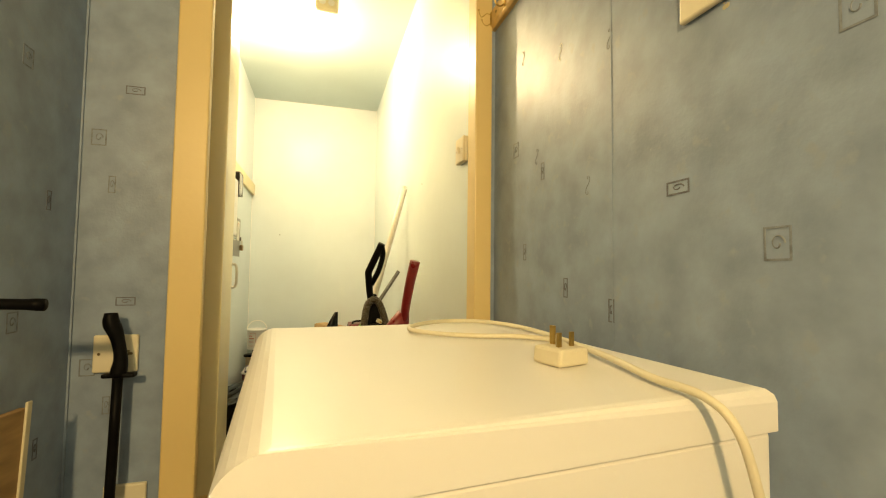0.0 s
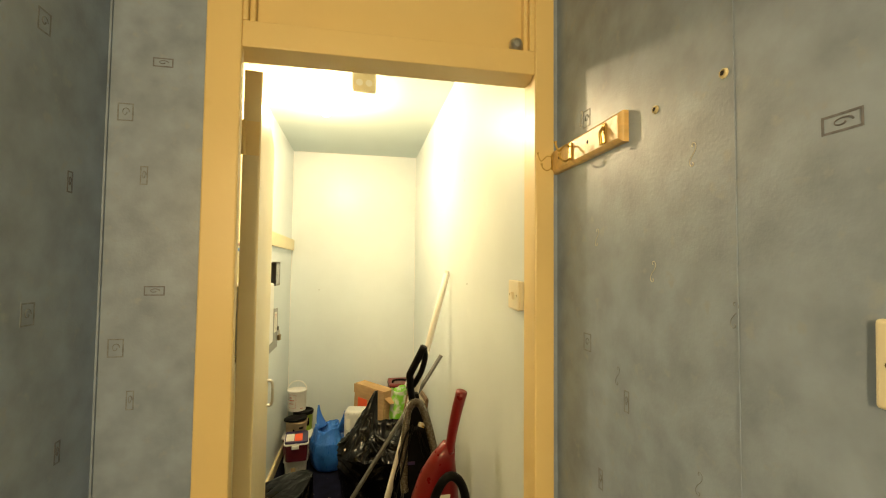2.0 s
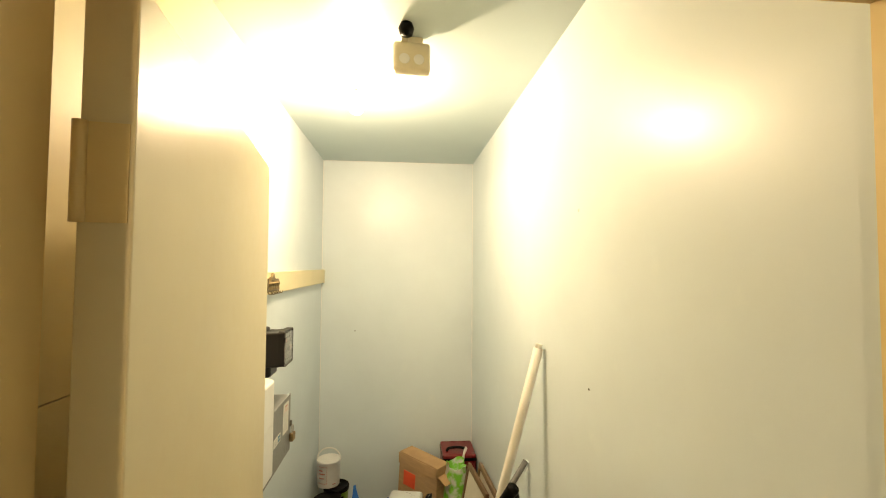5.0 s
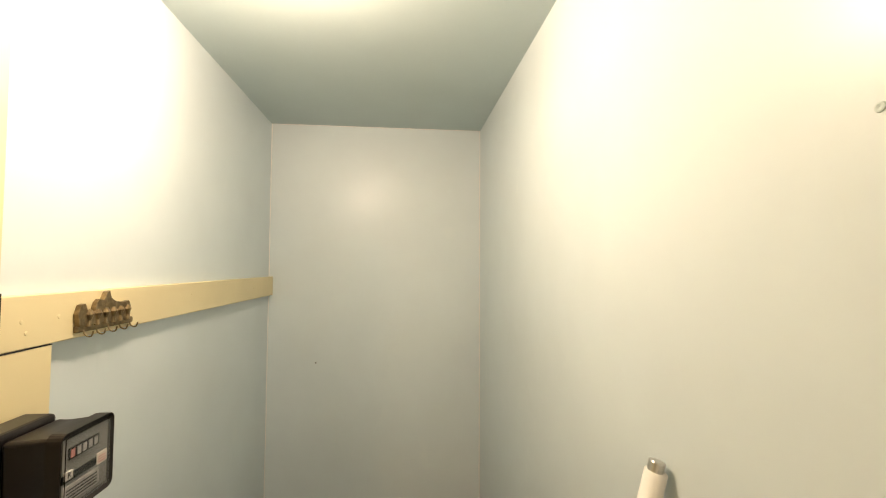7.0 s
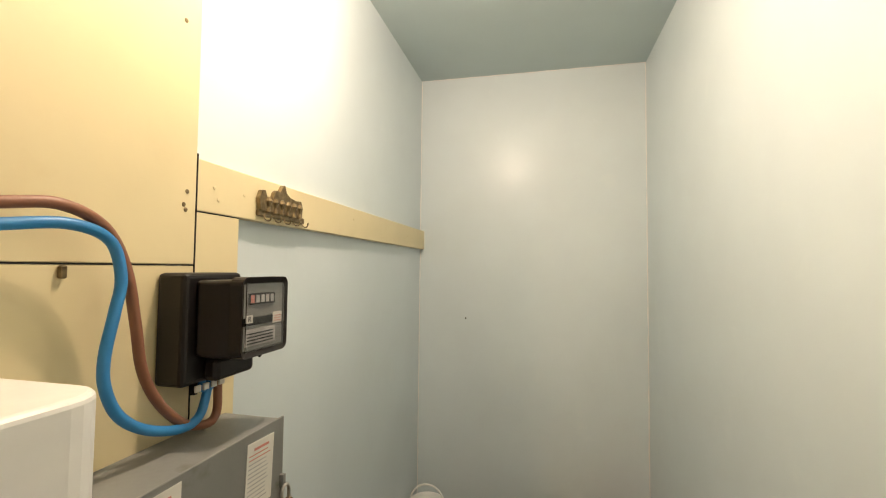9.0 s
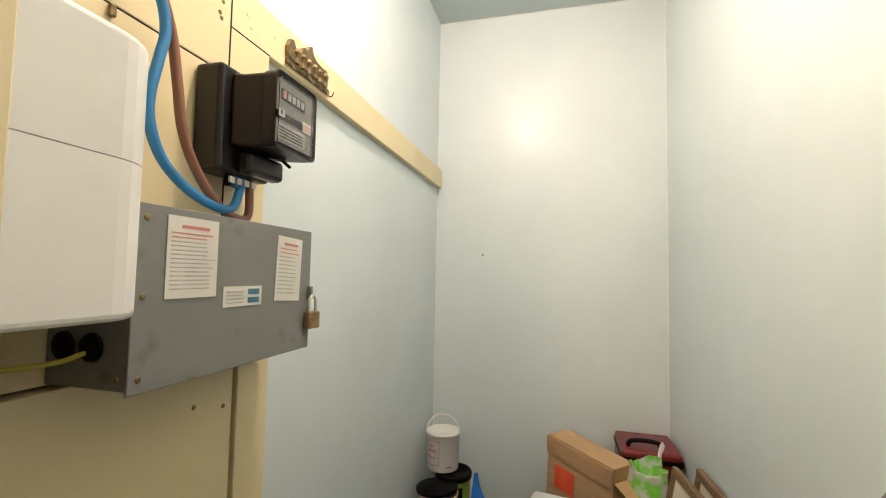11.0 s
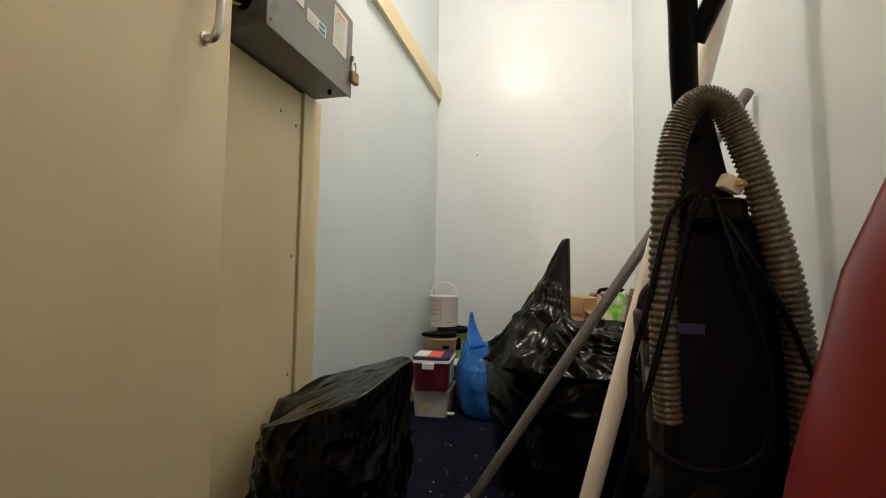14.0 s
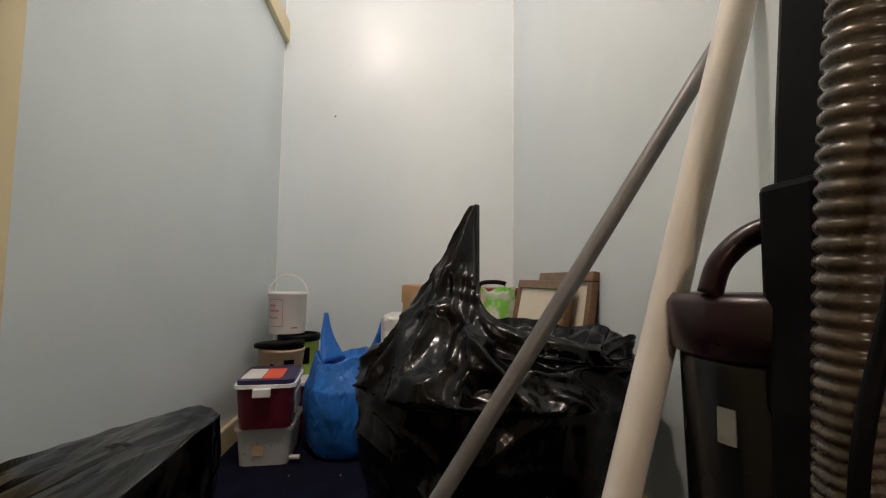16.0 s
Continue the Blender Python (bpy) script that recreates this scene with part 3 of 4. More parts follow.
front = [f for f in bm.faces if all(v.co.y < -0.127 for v in f.verts)]
bmesh.ops.inset_region(bm, faces=front, thickness=0.009, depth=0.0)
bmesh.ops.translate(bm, verts=list({v for v in front[0].verts}), vec=(0, 0.006, 0))
part("bezel", bm, METERBLK, mt)
FACE = pose(0.007, 0.0005, -0.003)
part("dial", moved(box(-0.049, 0.049, -0.1234, -0.120, -0.026, 0.076), FACE), DIAL, mt)
ct = part("counter", moved(box(-0.040, 0.026, -0.1245, -0.122, 0.044, 0.062, 0.001), FACE @ pose(0, -0.0012, 0)), BLACK, mt)
for k in range(5):
    part("digit", moved(box(-0.037 + k * 0.0125, -0.029 + k * 0.0125, -0.1253, -0.1244, 0.047, 0.059), FACE @ pose(0, -0.0012, 0)), INK if k else REDINK, ct)
part("scale_band", moved(box(-0.050, 0.050, -0.1232, -0.122, 0.012, 0.024), FACE @ pose(0, -0.0012, 0)), BLACK, mt)
part("name_plate", moved(box(-0.046, 0.030, -0.1232, -0.122, -0.020, 0.006), FACE @ pose(0, -0.0012, 0)), INK, mt)
lab = part("label", moved(box(-0.046, -0.030, -0.1240, -0.122, 0.016, 0.028), FACE @ pose(0, -0.0012, 0)), PAPERW, mt)
part("sticker", moved(box(0.022, 0.046, -0.1240, -0.122, 0.010, 0.028), FACE @ pose(0, -0.0012, 0)), PAPERW, mt, "white sticker with red print")
for k in range(3):
    part("print_line", moved(box(0.025, 0.043, -0.1243, -0.1238, 0.013 + 0.004 * k, 0.0145 + 0.004 * k), FACE @ pose(0, -0.0012, 0)), REDINK, mt)
for k in range(4):
    part("print_line", moved(box(-0.042, 0.024, -0.1236, -0.1230, -0.017 + 0.005 * k, -0.015 + 0.005 * k), FACE @ pose(0, -0.0012, 0)), BLACK, mt)
tx = bpy.data.curves.new("letter", "FONT")
tx.body, tx.size, tx.extrude, tx.align_x, tx.align_y = "R", 0.012, 0.0003, "CENTER", "CENTER"
to = new("letter", tx)
dg = bpy.context.evaluated_depsgraph_get()
me = bpy.data.meshes.new_from_object(to.evaluated_get(dg))
bpy.data.objects.remove(to)
me.materials.clear()
me.materials.append(BLACK)
lo = new("letter", me)
lo.parent = lab
lo.matrix_local = FACE @ pose(-0.038, -0.1256, 0.022, 90)
gp = part("glass", moved(box(-0.049, 0.049, -0.1285, -0.1270, -0.028, 0.078), FACE), MGLASS, mt)
gp.visible_shadow = False
part("terminal_cover", box(-0.040, 0.050, -0.078, -0.050, -0.078, -0.041, 0.008), METERBLK, mt)
part("seal", rod((0.030, -0.085, -0.040), (0.042, -0.095, -0.052), 0.003, 8), BLACK, mt)
for k in range(4):
    part("terminal", rod((-0.042 + 0.017 * k, -0.038, -0.098), (-0.042 + 0.017 * k, -0.038, -0.076), 0.006, 10), (BLACK, BLUEC, BLUEC, BROWNC)[k], mt)
    part("tag", box(-0.048 + 0.017 * k, -0.037 + 0.017 * k, -0.048, -0.045, -0.094, -0.084), PAPERW, mt)

# thick tails
cb = lambda nm, pts, r, m, label: tagged(link(nm, tube(spline(pts, 8), r, 12), m, smooth=True), label, "cable")
cb("brown_cable", [(0.045, 0.90, 1.545), (0.06, 1.017, 1.562), (0.068, 1.075, 1.568), (0.07, 1.125, 1.546), (0.07, 1.155, 1.495), (0.07, 1.171, 1.425), (0.07, 1.184, 1.36), (0.07, 1.212, 1.309), (0.07, 1.257, 1.266), (0.070, 1.303, 1.250), (0.068, 1.327, 1.262), (0.064, 1.332, 1.31)], 0.0070, BROWNC, "thick brown insulated supply cable looping to the meter")
cb("blue_cable", [(0.045, 0.90, 1.523), (0.06, 1.018, 1.540), (0.07, 1.083, 1.547), (0.072, 1.130, 1.531), (0.074, 1.145, 1.485), (0.074, 1.138, 1.44), (0.074, 1.128, 1.39), (0.074, 1.130, 1.352), (0.074, 1.150, 1.311), (0.074, 1.191, 1.280), (0.074, 1.247, 1.262), (0.070, 1.288, 1.268), (0.064, 1.312, 1.31)], 0.0070, BLUEC, "thick blue insulated supply cable looping to the meter")
part("cable_clip", box(0.026, 0.033, 1.104, 1.112, 1.484, 1.500, 0.002), ANTIQUE, brd, "rusty clip")

# grey metal switch box
gb = thing("metal_switch_box", pose(0.026, 1.062, 1.036), "grey steel fuse box with paper notices and a padlock hasp", "fuse box")
part("body", box(0, 0.116, 0, 0.336, 0, 0.198, 0.002), GREY, gb)
dr = part("front_cover", box(0.116, 0.120, -0.002, 0.338, -0.004, 0.202, 0.0012), GREY, gb)
for z in (0.012, 0.10, 0.186):
    part("screw", moved(lathe([(0.004, 0.0), (0.003, 0.0016), (0, 0.002)], 10), pose(0.120, 0.010, z, 0, 90)), ANTIQUE, dr)
    part("screw", moved(lathe([(0.004, 0.0), (0.003, 0.0016), (0, 0.002)], 10), pose(0.104, -0.0005, z, 90)), ANTIQUE, gb)


def notice(parent, y0, y1, z0, z1, head, lines, tilt=0.0):
    n = part("notice", moved(box(0, 0.0008, y0, y1, z0, z1), pose(0.1203, 0, 0, tilt)), PAPERW, parent, "creased paper notice with print")
    part("heading", moved(box(0.0006, 0.0011, y0 + (y1 - y0) * 0.25, y1 - (y1 - y0) * 0.2, z1 - 0.014, z1 - 0.010), pose(0.1203, 0, 0, tilt)), head, n)
    rn = random.Random(int(y0 * 1000))
    for k in range(lines):
        z = z1 - 0.020 - (z1 - z0 - 0.026) * k / lines
        part("print_line", moved(box(0.0006, 0.0010, y0 + 0.005, y1 - rn.uniform(0.004, 0.02), z - 0.0008, z + 0.0008), pose(0.1203, 0, 0, tilt)), INK if head is REDINK and k > 1 else head, n)


notice(gb, 0.036, 0.113, 0.096, 0.193, REDINK, 14)
notice(gb, 0.230, 0.298, 0.096, 0.200, REDINK, 12, -3.0)
st = part("maker_label", box(0.1203, 0.1211, 0.126, 0.204, 0.080, 0.108), PAPERW, gb, "white maker's label")
part("mark", box(0.121, 0.1216, 0.174, 0.198, 0.096, 0.104), TEALINK, st)
part("mark", box(0.121, 0.1216, 0.174, 0.198, 0.084, 0.092), TEALINK, st)
for k in range(4):
    part("print_line", box(0.121, 0.1214, 0.132, 0.164, 0.085 + 0.005 * k, 0.0865 + 0.005 * k), INK, st)
part("hasp", box(0.116, 0.128, 0.328, 0.336, 0.082, 0.104, 0.001), GREY, gb)
part("knock_out", moved(lathe([(0.016, 0.0), (0.015, 0.003), (0.0, 0.003)], 20), pose(0.03, -0.002, 0.045, 90)), BLACK, gb, "black cable gland")
part("knock_out", moved(lathe([(0.016, 0.0), (0.015, 0.003), (0.0, 0.003)], 20), pose(0.07, -0.002, 0.045, 90)), BLACK, gb, "black cable gland")
part("stud", lathe([(0.005, -0.010), (0.005, 0.0), (0.0, 0.001)], 10, None, 1, 1, (0.085, 0.291, 0)), BLACK, gb)
cb("earth_wire", [(0.05, 0.90, 1.072), (0.06, 0.97, 1.068), (0.08, 1.03, 1.068), (0.09, 1.058, 1.075)], 0.0028, YELLOWC, "yellow and green earth wire under the white unit")
pk = thing("padlock", pose(0.156, 1.394, 1.072, 0, 0, 84), "worn brass padlock hanging from the grey fuse box", "padlock")
part("body", box(-0.015, 0.015, -0.007, 0.007, -0.006, 0.024, 0.003), PADLOCK, pk)
part("shackle", tube(spline([(-0.009, 0, 0.022), (-0.009, 0, 0.040), (-0.006, 0, 0.048), (0, 0, 0.051), (0.006, 0, 0.048), (0.009, 0, 0.040), (0.009, 0, 0.022)], 5), 0.0028, 10), CHROME, pk, "steel shackle", True)

# white consumer unit
cu = thing("consumer_unit", pose(0.026, 0.84, 1.118), "white moulded plastic consumer unit on the cream board", "consumer unit")
for nm, z0, z1 in (("lower_case", 0.0, 0.1465), ("upper_case", 0.1475, 0.266)):
    bm = box(0, 0.170, -0.14, 0.205, z0, z1)
    bmesh.ops.bevel(bm, geom=[e for e in bm.edges if all(v.co.x > 0.1 for v in e.verts) and abs(e.verts[0].co.z - e.verts[1].co.z) > 0.05], offset=0.045, segments=6, affect="EDGES", profile=0.5)
    zo = z0 if nm == "lower_case" else z1
    bmesh.ops.bevel(bm, geom=[e for e in bm.edges if all(abs(v.co.z - zo) < 0.001 for v in e.verts) and max(v.co.x for v in e.verts) > 0.01], offset=0.007, segments=3, affect="EDGES", profile=0.5)
    part(nm, bm, WHITEPL, cu)

# ---- hall things ----
wm = thing("washing_machine", pose(0.766, -0.592, 0, 0, 0, 5), "white washing machine standing against the wallpapered wall", "washing machine")
part("cabinet", box(-0.262, 0.238, -0.306, 0.30, 0.02, 0.8078, 0.005, 2), WHITE, wm)
bm = box(-0.278, 0.243, -0.310, 0.308, 0.8085, 0.852)
bmesh.ops.bevel(bm, geom=[e for e in bm.edges if all(v.co.x < -0.27 and v.co.z > 0.85 for v in e.verts)], offset=0.038, segments=8, affect="EDGES", profile=0.5)
bmesh.ops.bevel(bm, geom=[e for e in bm.edges if all(v.co.z > 0.8515 for v in e.verts) and not all(v.co.x < -0.2 for v in e.verts)], offset=0.014, segments=3, affect="EDGES", profile=0.5)
lid = part("top", bm, WHITE, wm, "white lid with a rounded front edge")
part("side_emboss", moved(lathe([(0.20, 0.0), (0.195, 0.003), (0.188, 0.003), (0.184, 0.0)], 48), pose(0.0, -0.306, 0.53, 90)), WHITE, wm)
for x in (-0.22, 0.22):
    for y in (-0.25, 0.25):
        part("foot", lathe([(0.022, 0.0), (0.022, 0.012), (0.012, 0.02), (0.0, 0.02)], 14, None, 1, 1, (x, y, 0)), BLACK, wm)
pg = thing("mains_plug", pose(0.884, -0.748, 0.8526, 0, 0, 15), "cream three-pin plug lying pins up on the washing machine", "plug")
part("body", prism([(-0.026, 0.0), (0.026, 0.0), (0.024, 0.022), (-0.024, 0.022)], 0.048, None, 0.004), WHITEC, pg)
for x, y in ((-0.011, 0.016), (0.011, 0.016)):
    part("pin", box(x - 0.0032, x + 0.0032, y - 0.002, y + 0.002, 0.022, 0.040, 0.0008), BRASS, pg)
part("pin", box(-0.002, 0.002, 0.034, 0.042, 0.022, 0.046, 0.0008), BRASS, pg)
cb("washer_flex", [(0.889, -0.70, 0.866), (0.935, -0.64, 0.860), (0.945, -0.58, 0.858), (0.90, -0.535, 0.858), (0.842, -0.520, 0.858), (0.775, -0.475, 0.858), (0.745, -0.41, 0.858), (0.79, -0.335, 0.858), (0.862, -0.30, 0.858), (0.93, -0.33, 0.858), (0.965, -0.42, 0.858), (0.965, -0.55, 0.859), (0.945, -0.68, 0.861), (0.93, -0.76, 0.862), (0.915, -0.84, 0.860), (0.915, -0.905, 0.858), (0.922, -0.932, 0.835), (0.94, -0.938, 0.77), (0.975, -0.940, 0.66), (1.01, -0.945, 0.45), (1.03, -0.93, 0.2), (1.03, -0.9, 0.02)], 0.0042, WHITEC, "cream mains flex looped over the washing machine")

# black-handled stick by the socket
ws = thing("walking_stick", pose(0.13, -0.055, 0, 0, 0, 0), "black folding stick with a ribbed grip leaning on the wall", "walking stick")
part("shaft", rod((0.006, -0.02, 0), (0.012, 0, 0.72), 0.0105, 12), BLACK, ws, "", True)
part("grip", tube(spline([(0.012, 0, 0.72), (0.016, 0.0, 0.76), (0.006, 0.0, 0.81), (-0.006, 0.0, 0.84), (-0.007, 0.0, 0.862)], 5), lambda s: 0.0150 + 0.002 * math.cos(s * 9), 12), BLACK, ws, "", True)
part("guard", box(-0.018, 0.048, -0.012, 0.012, 0.716, 0.726, 0.004), BLACK, ws)
br = thing("black_bar_handle", pose(HL, -0.325, 0.905), "black rubber-gripped bar sticking out from the hall wall", "handle")
part("grip", tube([Vector((0.0, 0, 0.0)).lerp(Vector((0.11, 0.0, -0.003)), k / 8) for k in range(9)], lambda s: 0.0095 + 0.0012 * (s > 0.85), 14), BLACK, br, "", True)
pb = thing("plywood_offcut", pose(HL + 0.012, -0.30, 0, 0, 4, 90), "raw plywood sheet with torn paint leaning on the hall wall", "board")
part("sheet", box(-0.40, 0.075, -0.008, 0.008, 0, 0.70, 0.002), BARE, pb)
part("edge_strip", box(0.062, 0.078, -0.012, -0.007, 0, 0.712, 0.002), WHITEC, pb, "frayed cream edge strip")


# ---- cupboard floor things ----
def bag(name, m, label, rx, ry, top, peak, peak_angle, shift, seed, material, wide=(0.6, 0.6), tuck=0.0, n=128, rows=80, amp=0.05, mouth=0.75, cell=0.07, folds=0.3, pull=0.92, power=1.6):
    """A slack plastic sack: a bulging crumpled body, an open rim and one drawn-up corner."""
    bm = bmesh.new()
    rings = []
    for j in range(rows + 1):
        v = j / rows
        ring = []
        for k in range(n):
            a = 2 * math.pi * k / n
            da = math.atan2(math.sin(a - peak_angle), math.cos(a - peak_angle))
            g = math.exp(-(da / wide[0 if da > 0 else 1]) ** 2)
            zt = top + peak * g + 0.010 * math.sin(3 * a + seed) * (1 - g)
            z = zt * v
            u = min(1.0, z / top)
            body = 0.86 + 0.20 * math.sin(min(1, u * 1.3) * math.pi * 0.75)
            if u > 0.7:
                s = (u - 0.7) / 0.3
                body = body * (1 - s) + mouth * s
            if v < 0.08:
                body *= 0.86 + 0.14 * math.sqrt(v / 0.08)
            px, py = rx * body * math.cos(a), ry * body * math.sin(a)
            q = Vector((px + seed, py, z * 0.8)) / cell
            ds = noise.voronoi(q + 0.6 * noise.noise_vector(q * 0.7))[0]
            q2 = q * 2.3
            d2 = noise.voronoi(q2 + 0.5 * noise.noise_vector(q2))[0]
            cr = math.sin((a * 13 + 4 * noise.noise((a * 2, z * 6, seed)))) * folds * 0.03 * u * (1 - g)
            crumple = amp * (0.3 + 0.7 * min(1.0, (z / top) ** 2))
            d = 1 + crumple * (min(0.7, ds[1] - ds[0]) * 1.5 - 0.45) + crumple * 0.6 * (min(0.7, d2[1] - d2[0]) - 0.3) + cr + 0.12 * noise.noise((math.cos(a) * 1.3, math.sin(a) * 1.3 + seed, z * 3.0))
            px, py = px * d, py * d
            h = max(0.0, z / (top + peak) - 0.3) / 0.7
            w = min(1.0, g * h ** power)
            px = px * (1 - pull * w) + shift[0] * w
            py = py * (1 - pull * w) + shift[1] * w
            ring.append(bm.verts.new((px, py, max(0.002, z + 0.13 * amp * noise.noise((a * 3, z * 8, seed)) * (v > 0.03)))))
        rings.append(ring)
    for a, b in zip(rings, rings[1:]):
        for k in range(n):
            bm.faces.new((a[k], a[(k + 1) % n], b[(k + 1) % n], b[k]))
    bm.faces.new(rings[0][::-1])
    # folded-in mouth
    low = []
    for k in range(n):
        co = rings[-1][k].co
        low.append(bm.verts.new((co.x * 0.6, co.y * 0.6, top * (0.70 - tuck) + 0.03 * noise.noise((k * 0.3, seed, 1)))))
    for k in range(n):
        bm.faces.new((rings[-1][k], rings[-1][(k + 1) % n], low[(k + 1) % n], low[k]))
    bm.faces.new(low)
    ob = link(name, bm, material, smooth=True)
    ob.matrix_world = m
    return tagged(ob, label, "bag")


def bin_liner(m, label, rx, ry, shoulder, top, tip, peak_angle, wide, ease, seed, mouth=0.9, sag=0.10, foot=0.86, crumple=1.0, closed=False, n=220, rows=130):
    """A black sack: slack bulging body, gathered shoulder, open rim, and one corner drawn up to a rounded tip."""
    bm = bmesh.new()
    rings = []
    tip = Vector(tip)
    for j in range(rows + 1):
        v = j / rows
        ring = []
        for k in range(n):
            a = 2 * math.pi * k / n
            da = math.atan2(math.sin(a - peak_angle), math.cos(a - peak_angle))
            g = math.exp(-(abs(da) / wide[0 if da > 0 else 1]) ** 1.7)
            ca, sa = math.cos(a), math.sin(a)
            slump = 1 + 0.10 * noise.noise((ca * 1.2 + seed, sa * 1.2, 0.4))
            q = g ** ease[0 if da > 0 else 1]
            rim = Vector((rx * mouth * slump * ca, ry * mouth * slump * sa, top + 0.022 * noise.noise((ca * 2.5, sa * 2.5, seed)))).lerp(Vector((tip.x + 0.022 * ca, tip.y + 0.016 * sa, tip.z)), q)
            rim.z = (top + 0.022 * noise.noise((ca * 2.5, sa * 2.5, seed))) * (1 - min(1.0, 1.14 * g)) + (tip.z - 0.012 * (1 - g)) * min(1.0, 1.14 * g)
            if v < 0.5:
                s = v / 0.5
                swell = foot + (1.04 - foot) * math.sin(min(1.0, s * 1.15) * math.pi / 2)
                swell *= 0.88 + 0.12 * min(1.0, s / 0.12) ** 0.5
                p = Vector((rx * swell * slump * ca, ry * swell * slump * sa, shoulder * s))
                # slack horizontal creases
                w = noise.noise((ca * 1.3 + seed, sa * 1.3, s * 6 + 0.8 * noise.noise((a * 1.5, s * 2, seed))))
                d = 0.006 * (1 - min(1.0, abs(w) * 3.2)) * (0.25 + 0.75 * s)
            else:
                s = (v - 0.5) / 0.5
                base = Vector((rx * 1.04 * slump * ca, ry * 1.04 * slump * sa, shoulder))
                p = base.lerp(rim, s)
                hollow = sag * math.sin(math.pi * s) * (0.25 + 0.75 * g)
                p.x -= (p.x - tip.x * g) * hollow
                p.y -= (p.y - tip.y * g) * hollow
                p.z += 0.016 * math.sin(math.pi * min(1.0, s * 1.5)) * (1 - g)
                # folds running up to the tip, crossed by short dents
                w = noise.noise((ca * 3.1 + 0.5 * noise.noise((a * 2, s * 3, seed)), sa * 3.1, s * 1.1 + seed))
                c = noise.noise((ca * 3 + seed, sa * 3, s * 3.5))
                f = noise.noise((ca * 9, sa * 9 + seed, s * 7))
                d = (0.024 * (1 - min(1.0, abs(w) * 3.6)) + 0.010 * (1 - min(1.0, abs(c) * 3.6)) + 0.004 * f) * (1 - 0.6 * s * g) * (1 - 0.6 * s ** 4)
            d += 0.010 * noise.noise((ca * 3, sa * 3 + seed, p.z * 9))
            cell = p * 13 + Vector((seed, 0, 0))
            near = noise.voronoi(cell + 0.7 * noise.noise_vector(cell * 0.6))[0]
            d += 0.020 * (min(0.55, near[1] - near[0]) - 0.2) * min(1.0, max(0.08, 2.2 * (v - 0.36))) * (1 - 0.7 * max(0.0, v - 0.5) * 2 * g)
            out = Vector((ca, sa, 0.25))
            p += out * d * crumple
            p.z = max(0.002, p.z)
            ring.append(bm.verts.new(p))
        rings.append(ring)
    for a, b in zip(rings, rings[1:]):
        for k in range(n):
            bm.faces.new((a[k], a[(k + 1) % n], b[(k + 1) % n], b[k]))
    bm.faces.new(rings[0][::-1])
    last = rings[-1]
    high = sum(v.co.z for v in last) / n
    for step, (keep, drop) in enumerate(((0.93, 0.025), (0.80, 0.07), (0.55, 0.10))):
        low = []
        for k in range(n):
            co = rings[-1][k].co
            if closed:
                z = co.z * keep + high * (1 - keep) - 0.004 - 0.010 * noise.noise((co.x * keep * 14, co.y * keep * 14, seed))
            else:
                z = min(co.z - 0.01, top - drop + 0.03 * noise.noise((k * 0.12, seed, step)))
            low.append(bm.verts.new((co.x * keep, co.y * keep, z)))
        for k in range(n):
            bm.faces.new((last[k], last[(k + 1) % n], low[(k + 1) % n], low[k]))
        last = low
    bm.faces.new(last)
    ob = link("bin_bag", bm, BAGBLK, smooth=True)
    ob.matrix_world = m
    return tagged(ob, label, "bag")


bin_liner(pose(0.725, 1.69, 0), "full black bin liner with a twisted drawn-up corner", 0.258, 0.225, 0.345, 0.435, (-0.004, 0.027, 0.690), -2.75, (0.70, 0.80), (0.5, 0.6), 2.0, mouth=0.97)
bin_liner(pose(0.205, 1.265, 0), "slumped black bin liner against the cream panel", 0.148, 0.165, 0.15, 0.255, (0.126, 0.046, 0.394), 0.35, (2.3, 2.0), (4.0, 4.0), 7.0, mouth=0.97, sag=0.0, foot=0.98, crumple=0.5, closed=True)
ct = link("folded_cloth", lathe([(0.07, 0.0), (0.075, 0.012), (0.066, 0.03), (0.05, 0.04), (0.03, 0.046), (0.015, 0.049), (0.0, 0.05)], 40, None, 1.1, 0.7), CLOTH, smooth=True)
for v in ct.data.vertices:
    v.co.z += 0.03 * noise.noise(v.co * 22)
    v.co.x += 0.02 * noise.noise(v.co * 15 + Vector((3, 1, 2)))
ct.matrix_world = pose(0.80, 1.63, 0.335, 8, 0, 20)
tagged(ct, "crumpled cream cloth stuffed in the bin liner", "cloth")

bb = bag("carrier_bag", pose(0.378, 2.285, 0), "blue plastic carrier bag with two upright handles", 0.142, 0.145, 0.29, 0.0, 0, (0, 0), 11.0, BAGBLUE, amp=0.05, mouth=0.78, folds=0.7)
for p0, p1, p2 in (((-0.06, 0.06, 0.26), (-0.085, 0.075, 0.34), (-0.092, 0.082, 0.418)), ((0.075, -0.05, 0.26), (0.098, -0.052, 0.34), (0.108, -0.054, 0.41))):
    part("handle_loop", tube(spline([p0, p1, p2], 6), lambda s: 0.042 * (1 - s) ** 1.3 + 0.009, 12, None, 0.3), BAGBLUE, bb, "", True)


